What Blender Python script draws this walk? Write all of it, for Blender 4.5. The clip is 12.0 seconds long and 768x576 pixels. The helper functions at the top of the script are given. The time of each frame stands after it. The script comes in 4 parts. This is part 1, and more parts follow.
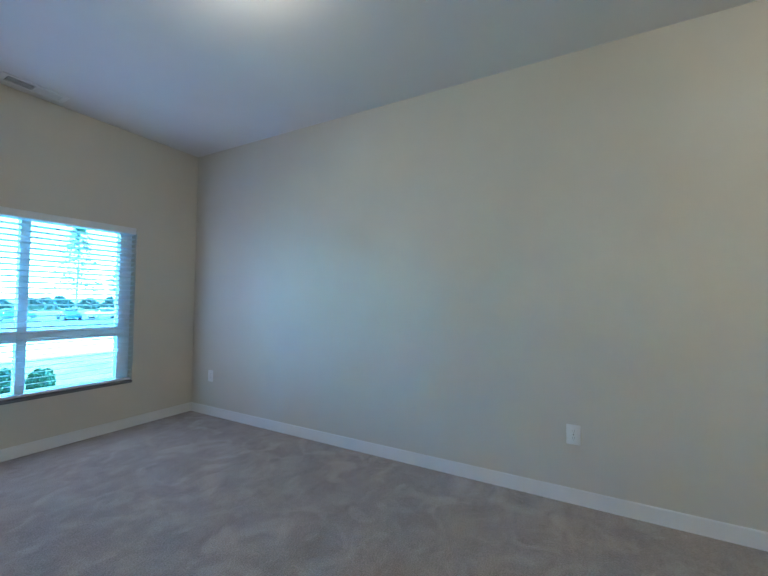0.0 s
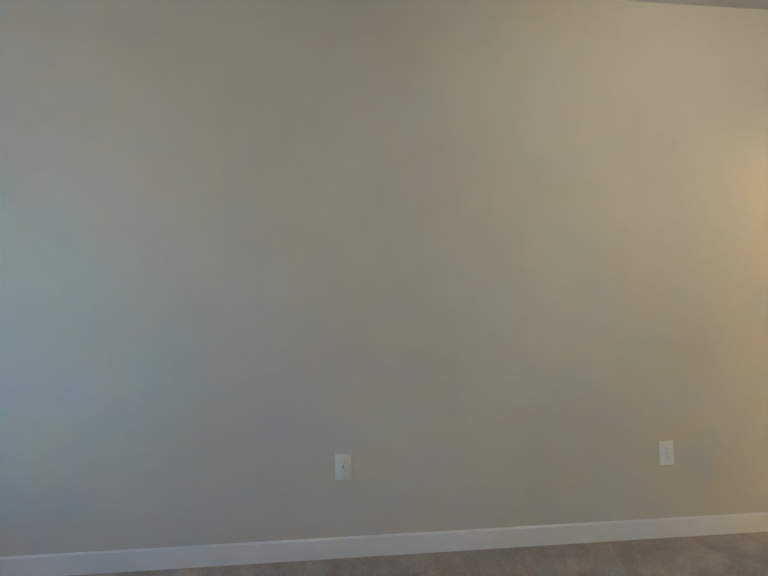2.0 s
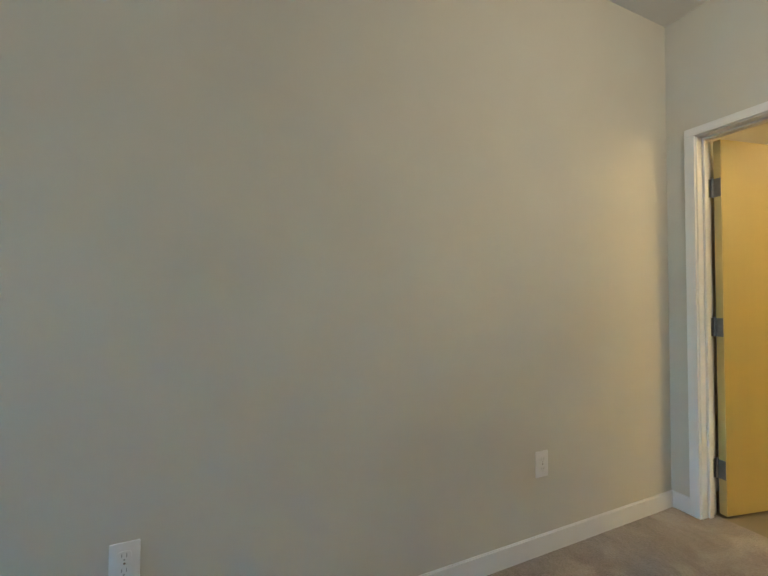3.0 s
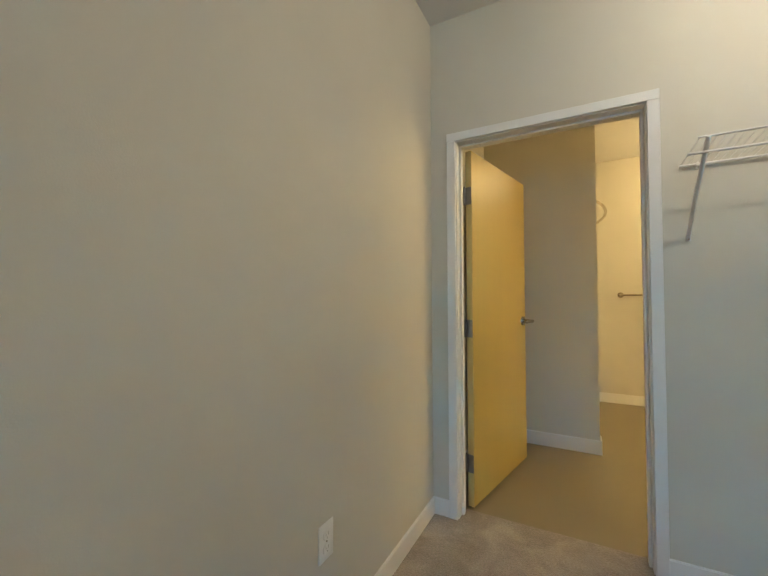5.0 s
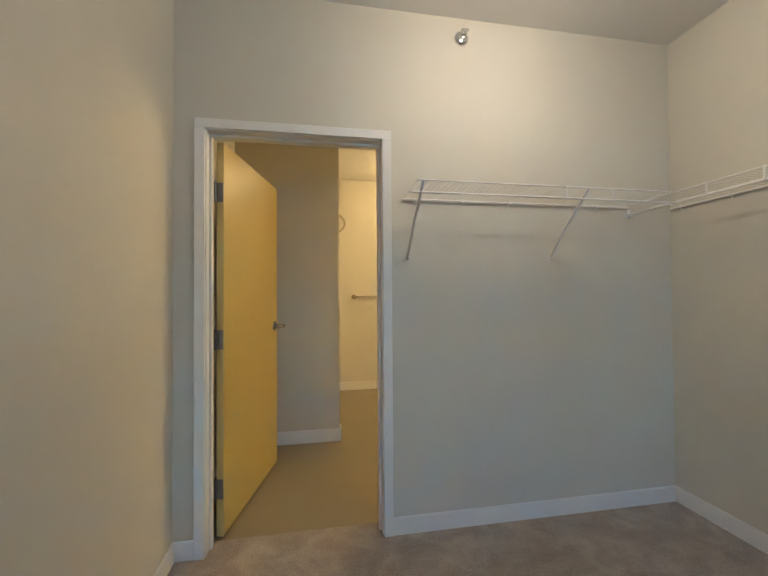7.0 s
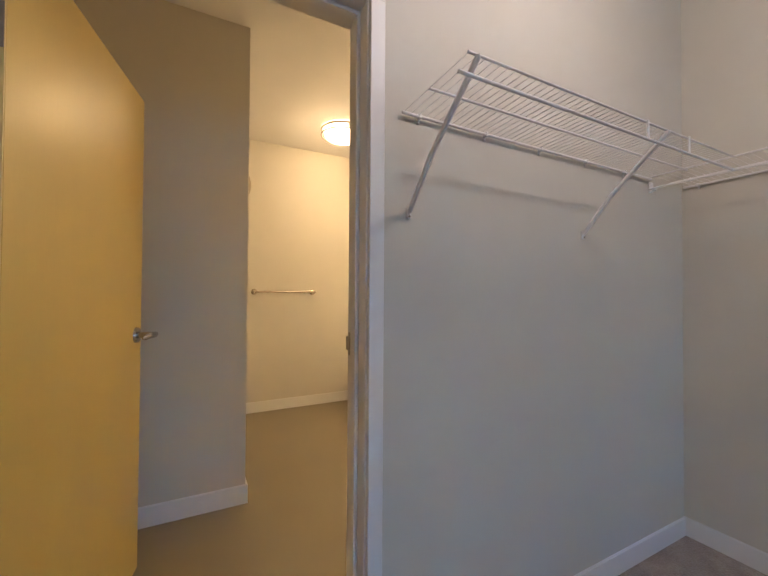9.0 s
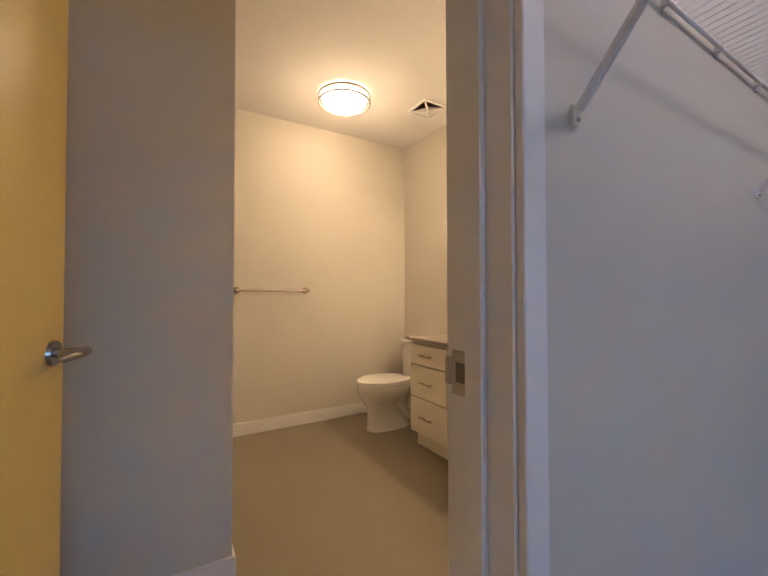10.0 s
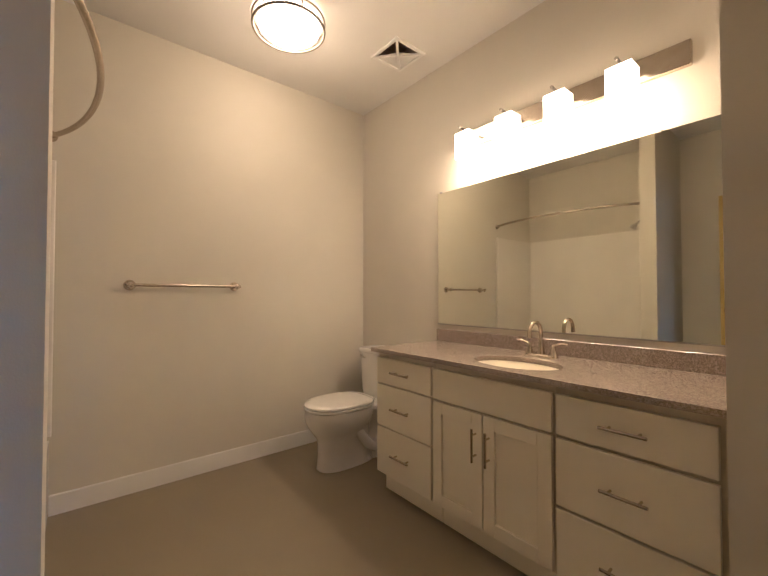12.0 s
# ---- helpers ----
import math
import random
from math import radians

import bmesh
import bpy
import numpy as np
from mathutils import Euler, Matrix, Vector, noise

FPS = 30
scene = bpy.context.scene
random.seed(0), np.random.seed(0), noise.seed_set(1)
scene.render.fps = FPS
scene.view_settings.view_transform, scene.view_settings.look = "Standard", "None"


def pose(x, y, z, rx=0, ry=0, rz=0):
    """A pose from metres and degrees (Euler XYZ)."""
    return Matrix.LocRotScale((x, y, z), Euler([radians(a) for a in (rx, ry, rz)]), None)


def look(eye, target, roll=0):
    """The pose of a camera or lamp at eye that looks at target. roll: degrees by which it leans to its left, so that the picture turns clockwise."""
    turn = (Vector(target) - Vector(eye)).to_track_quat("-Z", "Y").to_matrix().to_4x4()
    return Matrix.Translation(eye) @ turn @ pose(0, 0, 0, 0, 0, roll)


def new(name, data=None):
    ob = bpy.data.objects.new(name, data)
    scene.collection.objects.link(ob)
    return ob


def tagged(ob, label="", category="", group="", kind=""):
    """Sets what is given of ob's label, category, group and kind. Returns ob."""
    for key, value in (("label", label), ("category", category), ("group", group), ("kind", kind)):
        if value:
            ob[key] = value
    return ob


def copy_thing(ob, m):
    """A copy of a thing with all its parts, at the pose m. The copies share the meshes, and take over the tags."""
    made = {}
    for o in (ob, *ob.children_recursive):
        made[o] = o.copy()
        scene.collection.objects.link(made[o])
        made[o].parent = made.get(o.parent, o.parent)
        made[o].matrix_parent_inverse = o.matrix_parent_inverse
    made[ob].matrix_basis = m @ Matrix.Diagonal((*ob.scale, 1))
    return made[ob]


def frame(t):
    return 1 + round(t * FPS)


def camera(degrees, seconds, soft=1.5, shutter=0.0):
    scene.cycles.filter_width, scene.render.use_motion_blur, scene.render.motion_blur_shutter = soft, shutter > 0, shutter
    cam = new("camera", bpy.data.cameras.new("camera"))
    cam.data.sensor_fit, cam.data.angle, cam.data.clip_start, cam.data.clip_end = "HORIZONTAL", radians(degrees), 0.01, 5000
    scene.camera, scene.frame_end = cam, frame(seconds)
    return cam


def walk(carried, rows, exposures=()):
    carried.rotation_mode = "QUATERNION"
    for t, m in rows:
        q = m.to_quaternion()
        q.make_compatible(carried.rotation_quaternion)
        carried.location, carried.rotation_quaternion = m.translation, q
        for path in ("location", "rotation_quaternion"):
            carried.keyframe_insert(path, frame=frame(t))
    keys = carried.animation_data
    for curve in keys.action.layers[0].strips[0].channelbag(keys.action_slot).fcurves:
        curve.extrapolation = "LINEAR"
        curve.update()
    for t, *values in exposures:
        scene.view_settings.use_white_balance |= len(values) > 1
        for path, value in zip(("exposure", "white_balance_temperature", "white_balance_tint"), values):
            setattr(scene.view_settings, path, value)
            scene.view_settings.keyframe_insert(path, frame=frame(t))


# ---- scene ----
cam = camera(92.2, 12.0)
PATH = [
    (0, (2.514, -2.504, 1.192), (0.763, -3.468, 1.261), 0.60),
    (0.5, (2.362, -2.542, 1.167), (0.497, -3.260, 1.256), 0.10),
    (1, (2.193, -2.537, 1.169), (0.249, -3.004, 1.236), 0.30),
    (1.5, (1.994, -2.521, 1.170), (0.003, -2.687, 1.251), -0.50),
    (2, (1.764, -2.528, 1.150), (-0.227, -2.368, 1.244), -0.50),
    (2.5, (1.531, -2.476, 1.146), (-0.409, -1.995, 1.220), -0.50),
    (3, (1.286, -2.335, 1.168), (-0.547, -1.536, 1.216), 0.20),
    (4.8, (0.783, -2.006, 1.183), (-0.287, -0.317, 1.229), 0.0),
    (5, (0.744, -1.962, 1.19), (-0.2, -0.199, 1.24), -0.2),
    (5.5, (0.709, -1.932, 1.220), (0.094, -0.029, 1.263), -0.45),
    (6, (0.691, -1.916, 1.233), (0.432, 0.067, 1.275), -0.75),
    (6.5, (0.681, -1.904, 1.240), (0.753, 0.094, 1.276), -0.65),
    (7, (0.680, -1.891, 1.240), (1.026, 0.079, 1.272), -0.38),
    (7.5, (0.647, -1.843, 1.225), (1.225, 0.071, 1.253), -0.30),
    (7.7, (0.642, -1.804, 1.213), (1.293, 0.087, 1.237), -0.30),
    (9.3, (0.548, -0.745, 1.188), (1.508, 1.009, 1.222), 0.10),
    (9.5, (0.547, -0.624, 1.181), (1.526, 1.120, 1.216), -0.18),
    (10, (0.596, -0.337, 1.159), (1.625, 1.378, 1.200), -0.10),
    (10.5, (0.657, -0.074, 1.157), (1.739, 1.607, 1.197), 0.0),
    (11, (0.707, 0.114, 1.152), (1.864, 1.746, 1.192), -0.2),
    (11.5, (0.805, 0.24, 1.146), (2.037, 1.814, 1.185), -0.1),
    (12, (0.901, 0.326, 1.145), (2.172, 1.869, 1.185), -0.0),
]
EXPOSURES = [(0, 5.55, 5200, 7), (1.5, 5.47, 5650, 12), (3.0, 5.38, 5950, 9), (6.0, 5.2, 5950, 11), (7.5, 5.1, 5850, 17), (9.5, 5.02, 5450, 31), (10.5, 4.83, 5050, 36), (12, 4.68, 4850, 34)]
SKY, SUN = 0.09, 1.1
BED_TONE, BED_LIGHT, BED_WATTS = (1.0, 0.83, 0.59), 0.3, 0.15
CLOSET_LIGHT, CLOSET_WATTS = 0.2, 0.62
BATH_TONE, BATH_LIGHT, BATH_WATTS = (1.0, 0.69, 0.285), 0.5, 0.3
BAR_LIGHT, BULB_LIGHT, BAR_WATTS = 0.55, 1.5, 0.23
DAY_TONE, DAY_WATTS, SLAT_WATTS = (0.72, 0.755, 1.0), 0.25, 0.28
walk(cam, [(t, look(e, g, r)) for t, e, g, r in PATH], EXPOSURES)

# ---- world and sun ----
world = bpy.data.worlds.new("sky")
scene.world = world
world.use_nodes = True
wn = world.node_tree
sky = wn.nodes.new("ShaderNodeTexSky")
sky.sky_type = "NISHITA"
sky.sun_disc = False
sky.sun_elevation = radians(60)
sky.sun_rotation = radians(70)
sky.ozone_density, sky.dust_density = 3.0, 0.5
wn.links.new(sky.outputs[0], wn.nodes["Background"].inputs[0])
wn.nodes["Background"].inputs[1].default_value = SKY
sun_data = bpy.data.lights.new("sun", "SUN")
sun_data.energy, sun_data.angle, sun_data.color = SUN, radians(12), (1.0, 0.96, 0.92)
sun = new("sun", sun_data)
sun.matrix_world = look((60 * math.sin(radians(70)), 60 * math.cos(radians(70)), 60 * math.tan(radians(60))), (0, 0, 0))


def lamp(name, kind, at, toward, watts, color, size):
    """A lamp at a fixture or in an opening that gives its light to the room."""
    data = bpy.data.lights.new(name, kind)
    data.energy, data.color = watts, color
    if kind == "POINT":
        data.shadow_soft_size = size
    else:
        data.shape, data.size, data.size_y = "RECTANGLE", size[0], size[1]
    ob = new(name, data)
    ob.matrix_world = look(at, toward)
    return ob


# ---- materials ----
def material(name):
    m = bpy.data.materials.new(name)
    m.use_nodes = True
    n = m.node_tree
    return m, n, n.nodes["Principled BSDF"]


def surface(name, c1, c2, scale=3.0, rough=0.6, bump=0.0, bump_scale=200.0, metal=0.0, stretch=(1, 1, 1), fine=0.0,
            rough_var=0.08, coat=0.0):
    """Two tones mixed by a coarse and a fine noise, with relief."""
    m, n, b = material(name)
    geo = n.nodes.new("ShaderNodeNewGeometry")
    mp = n.nodes.new("ShaderNodeMapping")
    mp.inputs["Scale"].default_value = stretch
    n.links.new(geo.outputs["Position"], mp.inputs[0])
    big = n.nodes.new("ShaderNodeTexNoise")
    big.inputs["Scale"].default_value, big.inputs["Detail"].default_value = scale, 5
    n.links.new(mp.outputs[0], big.inputs["Vector"])
    small = n.nodes.new("ShaderNodeTexNoise")
    small.inputs["Scale"].default_value, small.inputs["Detail"].default_value = bump_scale, 3
    n.links.new(mp.outputs[0], small.inputs["Vector"])
    mixf = n.nodes.new("ShaderNodeMix")
    mixf.inputs[0].default_value = fine
    n.links.new(big.outputs[0], mixf.inputs[2])
    n.links.new(small.outputs[0], mixf.inputs[3])
    ramp = n.nodes.new("ShaderNodeValToRGB")
    ramp.color_ramp.elements[0].position, ramp.color_ramp.elements[1].position = 0.35, 0.65
    ramp.color_ramp.elements[0].color, ramp.color_ramp.elements[1].color = (*c1, 1), (*c2, 1)
    n.links.new(mixf.outputs[0], ramp.inputs[0])
    n.links.new(ramp.outputs[0], b.inputs["Base Color"])
    mr = n.nodes.new("ShaderNodeMapRange")
    mr.inputs["To Min"].default_value, mr.inputs["To Max"].default_value = max(0.02, rough - rough_var), min(1, rough + rough_var)
    n.links.new(big.outputs[0], mr.inputs[0])
    n.links.new(mr.outputs[0], b.inputs["Roughness"])
    b.inputs["Metallic"].default_value = metal
    b.inputs["Coat Weight"].default_value = coat
    if bump:
        bp = n.nodes.new("ShaderNodeBump")
        bp.inputs["Strength"].default_value, bp.inputs["Distance"].default_value = bump, 0.003
        n.links.new(small.outputs[0], bp.inputs["Height"])
        n.links.new(bp.outputs[0], b.inputs["Normal"])
    return m


def glow(name, color, strength):
    m, n, b = material(name)
    b.inputs["Base Color"].default_value = (0.85, 0.84, 0.8, 1)
    b.inputs["Roughness"].default_value = 0.35
    b.inputs["Emission Color"].default_value = (*color, 1)
    b.inputs["Emission Strength"].default_value = strength
    return m


def speckled_stone(name):
    m, n, b = material(name)
    geo = n.nodes.new("ShaderNodeNewGeometry")
    v1 = n.nodes.new("ShaderNodeTexVoronoi")
    v1.inputs["Scale"].default_value = 330
    v2 = n.nodes.new("ShaderNodeTexVoronoi")
    v2.inputs["Scale"].default_value = 170
    for v in (v1, v2):
        n.links.new(geo.outputs["Position"], v.inputs["Vector"])
    r1 = n.nodes.new("ShaderNodeValToRGB")
    e = r1.color_ramp.elements
    e[0].position, e[0].color = 0.0, (0.185, 0.148, 0.118, 1)
    e[1].position, e[1].color = 1.0, (0.42, 0.36, 0.305, 1)
    mid = e.new(0.55)
    mid.color = (0.315, 0.262, 0.217, 1)
    sep = n.nodes.new("ShaderNodeSeparateColor")
    n.links.new(v1.outputs["Color"], sep.inputs[0])
    n.links.new(sep.outputs[0], r1.inputs[0])
    r2 = n.nodes.new("ShaderNodeValToRGB")
    r2.color_ramp.elements[0].position, r2.color_ramp.elements[0].color = 0.86, (0, 0, 0, 1)
    r2.color_ramp.elements[1].position, r2.color_ramp.elements[1].color = 0.9, (1, 1, 1, 1)
    sep2 = n.nodes.new("ShaderNodeSeparateColor")
    n.links.new(v2.outputs["Color"], sep2.inputs[0])
    n.links.new(sep2.outputs[1], r2.inputs[0])
    mix = n.nodes.new("ShaderNodeMix")
    mix.data_type = "RGBA"
    n.links.new(r2.outputs[0], mix.inputs[0])
    n.links.new(r1.outputs[0], mix.inputs[6])
    mix.inputs[7].default_value = (0.42, 0.36, 0.305, 1)
    n.links.new(mix.outputs[2], b.inputs["Base Color"])
    b.inputs["Roughness"].default_value = 0.14
    b.inputs["IOR"].default_value = 1.62
    return m


def carpet_pile(name):
    m, n, b = material(name)
    geo = n.nodes.new("ShaderNodeNewGeometry")
    patches = n.nodes.new("ShaderNodeTexNoise")
    patches.inputs["Scale"].default_value, patches.inputs["Detail"].default_value, patches.inputs["Distortion"].default_value = 4.2, 9, 0.5
    patches.inputs["Roughness"].default_value = 0.74
    tuft = n.nodes.new("ShaderNodeTexNoise")
    tuft.inputs["Scale"].default_value, tuft.inputs["Detail"].default_value = 120, 5
    for t in (patches, tuft):
        n.links.new(geo.outputs["Position"], t.inputs["Vector"])
    r = n.nodes.new("ShaderNodeValToRGB")
    r.color_ramp.elements[0].position, r.color_ramp.elements[0].color = 0.37, (0.25, 0.214, 0.188, 1)
    r.color_ramp.elements[1].position, r.color_ramp.elements[1].color = 0.64, (0.37, 0.322, 0.287, 1)
    mp = n.nodes.new("ShaderNodeMapping")
    mp.inputs["Scale"].default_value, mp.inputs["Rotation"].default_value = (2.0, 17.0, 1.0), (0, 0, 0.5)
    n.links.new(geo.outputs["Position"], mp.inputs[0])
    tracks = n.nodes.new("ShaderNodeTexNoise")
    tracks.inputs["Scale"].default_value, tracks.inputs["Detail"].default_value = 1.3, 3
    n.links.new(mp.outputs[0], tracks.inputs["Vector"])
    add = n.nodes.new("ShaderNodeMix")
    add.inputs[0].default_value = 0.16
    n.links.new(patches.outputs[0], add.inputs[2])
    n.links.new(tracks.outputs[0], add.inputs[3])
    n.links.new(add.outputs[0], r.inputs[0])
    tread = n.nodes.new("ShaderNodeTexNoise")
    tread.inputs["Scale"].default_value, tread.inputs["Detail"].default_value, tread.inputs["Distortion"].default_value = 4.6, 7, 1.1
    n.links.new(geo.outputs["Position"], tread.inputs["Vector"])
    edge = n.nodes.new("ShaderNodeMapRange")
    edge.inputs["From Min"].default_value, edge.inputs["From Max"].default_value = 0.5, 0.68
    edge.inputs["To Max"].default_value = 0.58
    n.links.new(tread.outputs[0], edge.inputs[0])
    brushed = n.nodes.new("ShaderNodeMix")
    brushed.data_type = "RGBA"
    n.links.new(edge.outputs[0], brushed.inputs[0])
    n.links.new(r.outputs[0], brushed.inputs[6])
    brushed.inputs[7].default_value = (0.46, 0.405, 0.362, 1)
    r2 = n.nodes.new("ShaderNodeMapRange")
    r2.inputs["To Min"].default_value, r2.inputs["To Max"].default_value = 0.52, 1.43
    n.links.new(tuft.outputs[0], r2.inputs[0])
    mul = n.nodes.new("ShaderNodeMix")
    mul.data_type, mul.blend_type = "RGBA", "MULTIPLY"
    mul.inputs[0].default_value = 1.0
    n.links.new(brushed.outputs[2], mul.inputs[6])
    n.links.new(r2.outputs[0], mul.inputs[7])
    n.links.new(mul.outputs[2], b.inputs["Base Color"])
    b.inputs["Roughness"].default_value = 0.95
    b.inputs["Sheen Weight"].default_value = 0.25
    b.inputs["Specular IOR Level"].default_value = 0.1
    bp = n.nodes.new("ShaderNodeBump")
    bp.inputs["Strength"].default_value, bp.inputs["Distance"].default_value = 0.9, 0.008
    n.links.new(tuft.outputs[0], bp.inputs["Height"])
    n.links.new(bp.outputs[0], b.inputs["Normal"])
    return m


def clear_glass(name):
    """Thin pane, daylight's cyan cast put into its tint: lets light straight through, mirrors a little."""
    m, n, b = material(name)
    tr = n.nodes.new("ShaderNodeBsdfTransparent")
    tr.inputs[0].default_value = (0.58, 0.88, 0.97, 1)
    gl = n.nodes.new("ShaderNodeBsdfGlossy")
    gl.inputs["Roughness"].default_value = 0.02
    fr = n.nodes.new("ShaderNodeFresnel")
    fr.inputs[0].default_value = 1.45
    mx = n.nodes.new("ShaderNodeMixShader")
    n.links.new(fr.outputs[0], mx.inputs[0])
    n.links.new(tr.outputs[0], mx.inputs[1])
    n.links.new(gl.outputs[0], mx.inputs[2])
    n.links.new(mx.outputs[0], n.nodes["Material Output"].inputs[0])
    return m


WALL = surface("greige_paint", (0.58, 0.547, 0.468), (0.62, 0.587, 0.508), 1.3, 0.62, 0.12, 260, fine=0.15)
CEIL = surface("ceiling_paint", (0.7, 0.685, 0.66), (0.75, 0.735, 0.71), 1.1, 0.85, 0.2, 190, fine=0.15)
TRIM = surface("white_trim_paint", (0.74, 0.73, 0.71), (0.77, 0.76, 0.74), 4, 0.42)
CARPET = carpet_pile("beige_carpet")
VINYL = surface("taupe_sheet_vinyl", (0.222, 0.186, 0.122), (0.256, 0.217, 0.146), 2.2, 0.42, 0.1, 320, fine=0.35)
MAPLE = surface("maple_veneer", (0.455, 0.335, 0.087), (0.485, 0.36, 0.099), 1.6, 0.36, 0.02, 60, stretch=(5, 5, 0.35), fine=0.25)
MAPLE_EDGE = surface("maple_edge", (0.52, 0.4, 0.15), (0.58, 0.45, 0.18), 3, 0.4, 0.03, 90, stretch=(6, 6, 0.6))
NICKEL = surface("brushed_nickel", (0.5, 0.44, 0.35), (0.55, 0.485, 0.39), 20, 0.24, 0, 500, metal=1.0, rough_var=0.03)
LEVER = surface("satin_lever", (0.42, 0.4, 0.37), (0.46, 0.44, 0.41), 20, 0.2, 0, metal=1.0, rough_var=0.03)
CHROME = surface("chrome", (0.75, 0.75, 0.74), (0.8, 0.8, 0.79), 10, 0.1, 0, 100, metal=1.0, rough_var=0.03)
PLATE = surface("worn_strike_plate", (0.46, 0.43, 0.38), (0.52, 0.49, 0.43), 25, 0.5, 0.03, 300, metal=0.6)
STEEL = surface("dull_steel", (0.38, 0.37, 0.36), (0.47, 0.46, 0.44), 30, 0.38, 0.03, 300, metal=1.0)
RING = surface("dark_nickel_ring", (0.32, 0.29, 0.245), (0.37, 0.335, 0.285), 20, 0.35, 0, metal=1.0, rough_var=0.03)
HINGE = surface("dark_hinge_steel", (0.22, 0.215, 0.21), (0.27, 0.265, 0.26), 25, 0.42, 0.03, 300, metal=0.8)
# brown duct lining, the dimness inside the vent put into its colour
SHAFT = surface("shaded_duct", (0.24, 0.185, 0.135), (0.3, 0.235, 0.175), 12, 0.9)
DARK = surface("dark_void", (0.015, 0.014, 0.013), (0.03, 0.028, 0.026), 8, 0.9)
LATCH = surface("latch_pocket", (0.16, 0.15, 0.14), (0.2, 0.19, 0.18), 20, 0.6, metal=0.5)
SLOT = surface("plug_slot", (0.36, 0.35, 0.33), (0.42, 0.41, 0.39), 20, 0.8)
# sill coloured dark grey to hold the shade below the blind
SILL = surface("shaded_sill", (0.1, 0.1, 0.105), (0.14, 0.14, 0.145), 6, 0.5)
PLASTIC = surface("white_plastic", (0.76, 0.75, 0.73), (0.8, 0.79, 0.77), 9, 0.35, 0.0)
WIRE = surface("white_vinyl_coating", (0.74, 0.72, 0.7), (0.8, 0.78, 0.76), 12, 0.4, 0.0)
CABINET = surface("cream_lacquer", (0.79, 0.735, 0.58), (0.83, 0.775, 0.62), 3, 0.36, 0.03, 140)
# shade in the gaps between fronts put into the carcass colour
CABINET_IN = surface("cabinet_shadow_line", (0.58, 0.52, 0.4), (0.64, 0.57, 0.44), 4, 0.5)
STONE = speckled_stone("brown_speckled_quartz")
PORCELAIN = surface("white_porcelain", (0.78, 0.76, 0.72), (0.82, 0.8, 0.76), 3, 0.1, 0.0, coat=0.4, rough_var=0.03)
ACRYLIC = surface("white_acrylic", (0.76, 0.73, 0.68), (0.8, 0.77, 0.72), 2, 0.2, 0.0, rough_var=0.04)
MIRROR_M = surface("silvered_mirror", (0.89, 0.9, 0.79), (0.91, 0.92, 0.81), 1, 0.02, 0, metal=1.0, rough_var=0.01)
GLASS = clear_glass("window_glass")
VINYL_FRAME = surface("white_vinyl_frame", (0.76, 0.77, 0.77), (0.8, 0.81, 0.81), 5, 0.4)
SLAT = surface("white_blind_slat", (0.74, 0.76, 0.77), (0.79, 0.81, 0.82), 6, 0.45, 0.02, 90)
DOME = glow("lit_frosted_dome", BED_TONE, BED_LIGHT)
SMALL_DOME = glow("lit_closet_dome", BED_TONE, CLOSET_LIGHT)
BATH_DOME = glow("lit_bath_dome", BATH_TONE, BATH_LIGHT)
SHADE = glow("lit_frosted_shade", BATH_TONE, BAR_LIGHT)
BULB = glow("lit_bulb", BATH_TONE, BULB_LIGHT)
GRASS = surface("dry_lawn", (0.07, 0.1, 0.03), (0.15, 0.16, 0.07), 0.5, 0.95, 0.4, 25, fine=0.4)
CONCRETE = surface("pale_concrete", (0.5, 0.49, 0.46), (0.6, 0.58, 0.55), 0.8, 0.9, 0.3, 40, fine=0.3)
ASPHALT = surface("asphalt", (0.045, 0.045, 0.047), (0.07, 0.07, 0.07), 1, 0.9, 0.3, 60, fine=0.3)
LEAF = surface("foliage", (0.035, 0.06, 0.02), (0.08, 0.12, 0.04), 2, 0.8, 0)
# leaf tones paled and greyed to put distance haze into the colour
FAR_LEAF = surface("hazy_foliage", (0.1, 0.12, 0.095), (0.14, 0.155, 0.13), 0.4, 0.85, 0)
BARK = surface("bark", (0.09, 0.065, 0.045), (0.16, 0.12, 0.09), 6, 0.9, 0.5, 40)
CAR_A = surface("blue_car_paint", (0.05, 0.1, 0.16), (0.06, 0.12, 0.19), 2, 0.25, 0)
CAR_B = surface("silver_car_paint", (0.45, 0.46, 0.47), (0.5, 0.51, 0.52), 2, 0.25, 0)
RUBBER = surface("black_rubber", (0.02, 0.02, 0.02), (0.03, 0.03, 0.03), 9, 0.8)
TINT = surface("dark_car_glass", (0.02, 0.025, 0.03), (0.03, 0.035, 0.04), 3, 0.1)


# ---- mesh helpers ----
def box(bm, x0, x1, y0, y1, z0, z1, bevel=0.0, segs=1):
    r = bmesh.ops.create_cube(bm, size=1)
    vs = r["verts"]
    bmesh.ops.scale(bm, vec=(x1 - x0, y1 - y0, z1 - z0), verts=vs)
    bmesh.ops.translate(bm, vec=((x0 + x1) / 2, (y0 + y1) / 2, (z0 + z1) / 2), verts=vs)
    if bevel:
        es = list({e for v in vs for e in v.link_edges})
        bmesh.ops.bevel(bm, geom=es, offset=bevel, segments=segs, affect="EDGES", profile=0.5)
    return bm


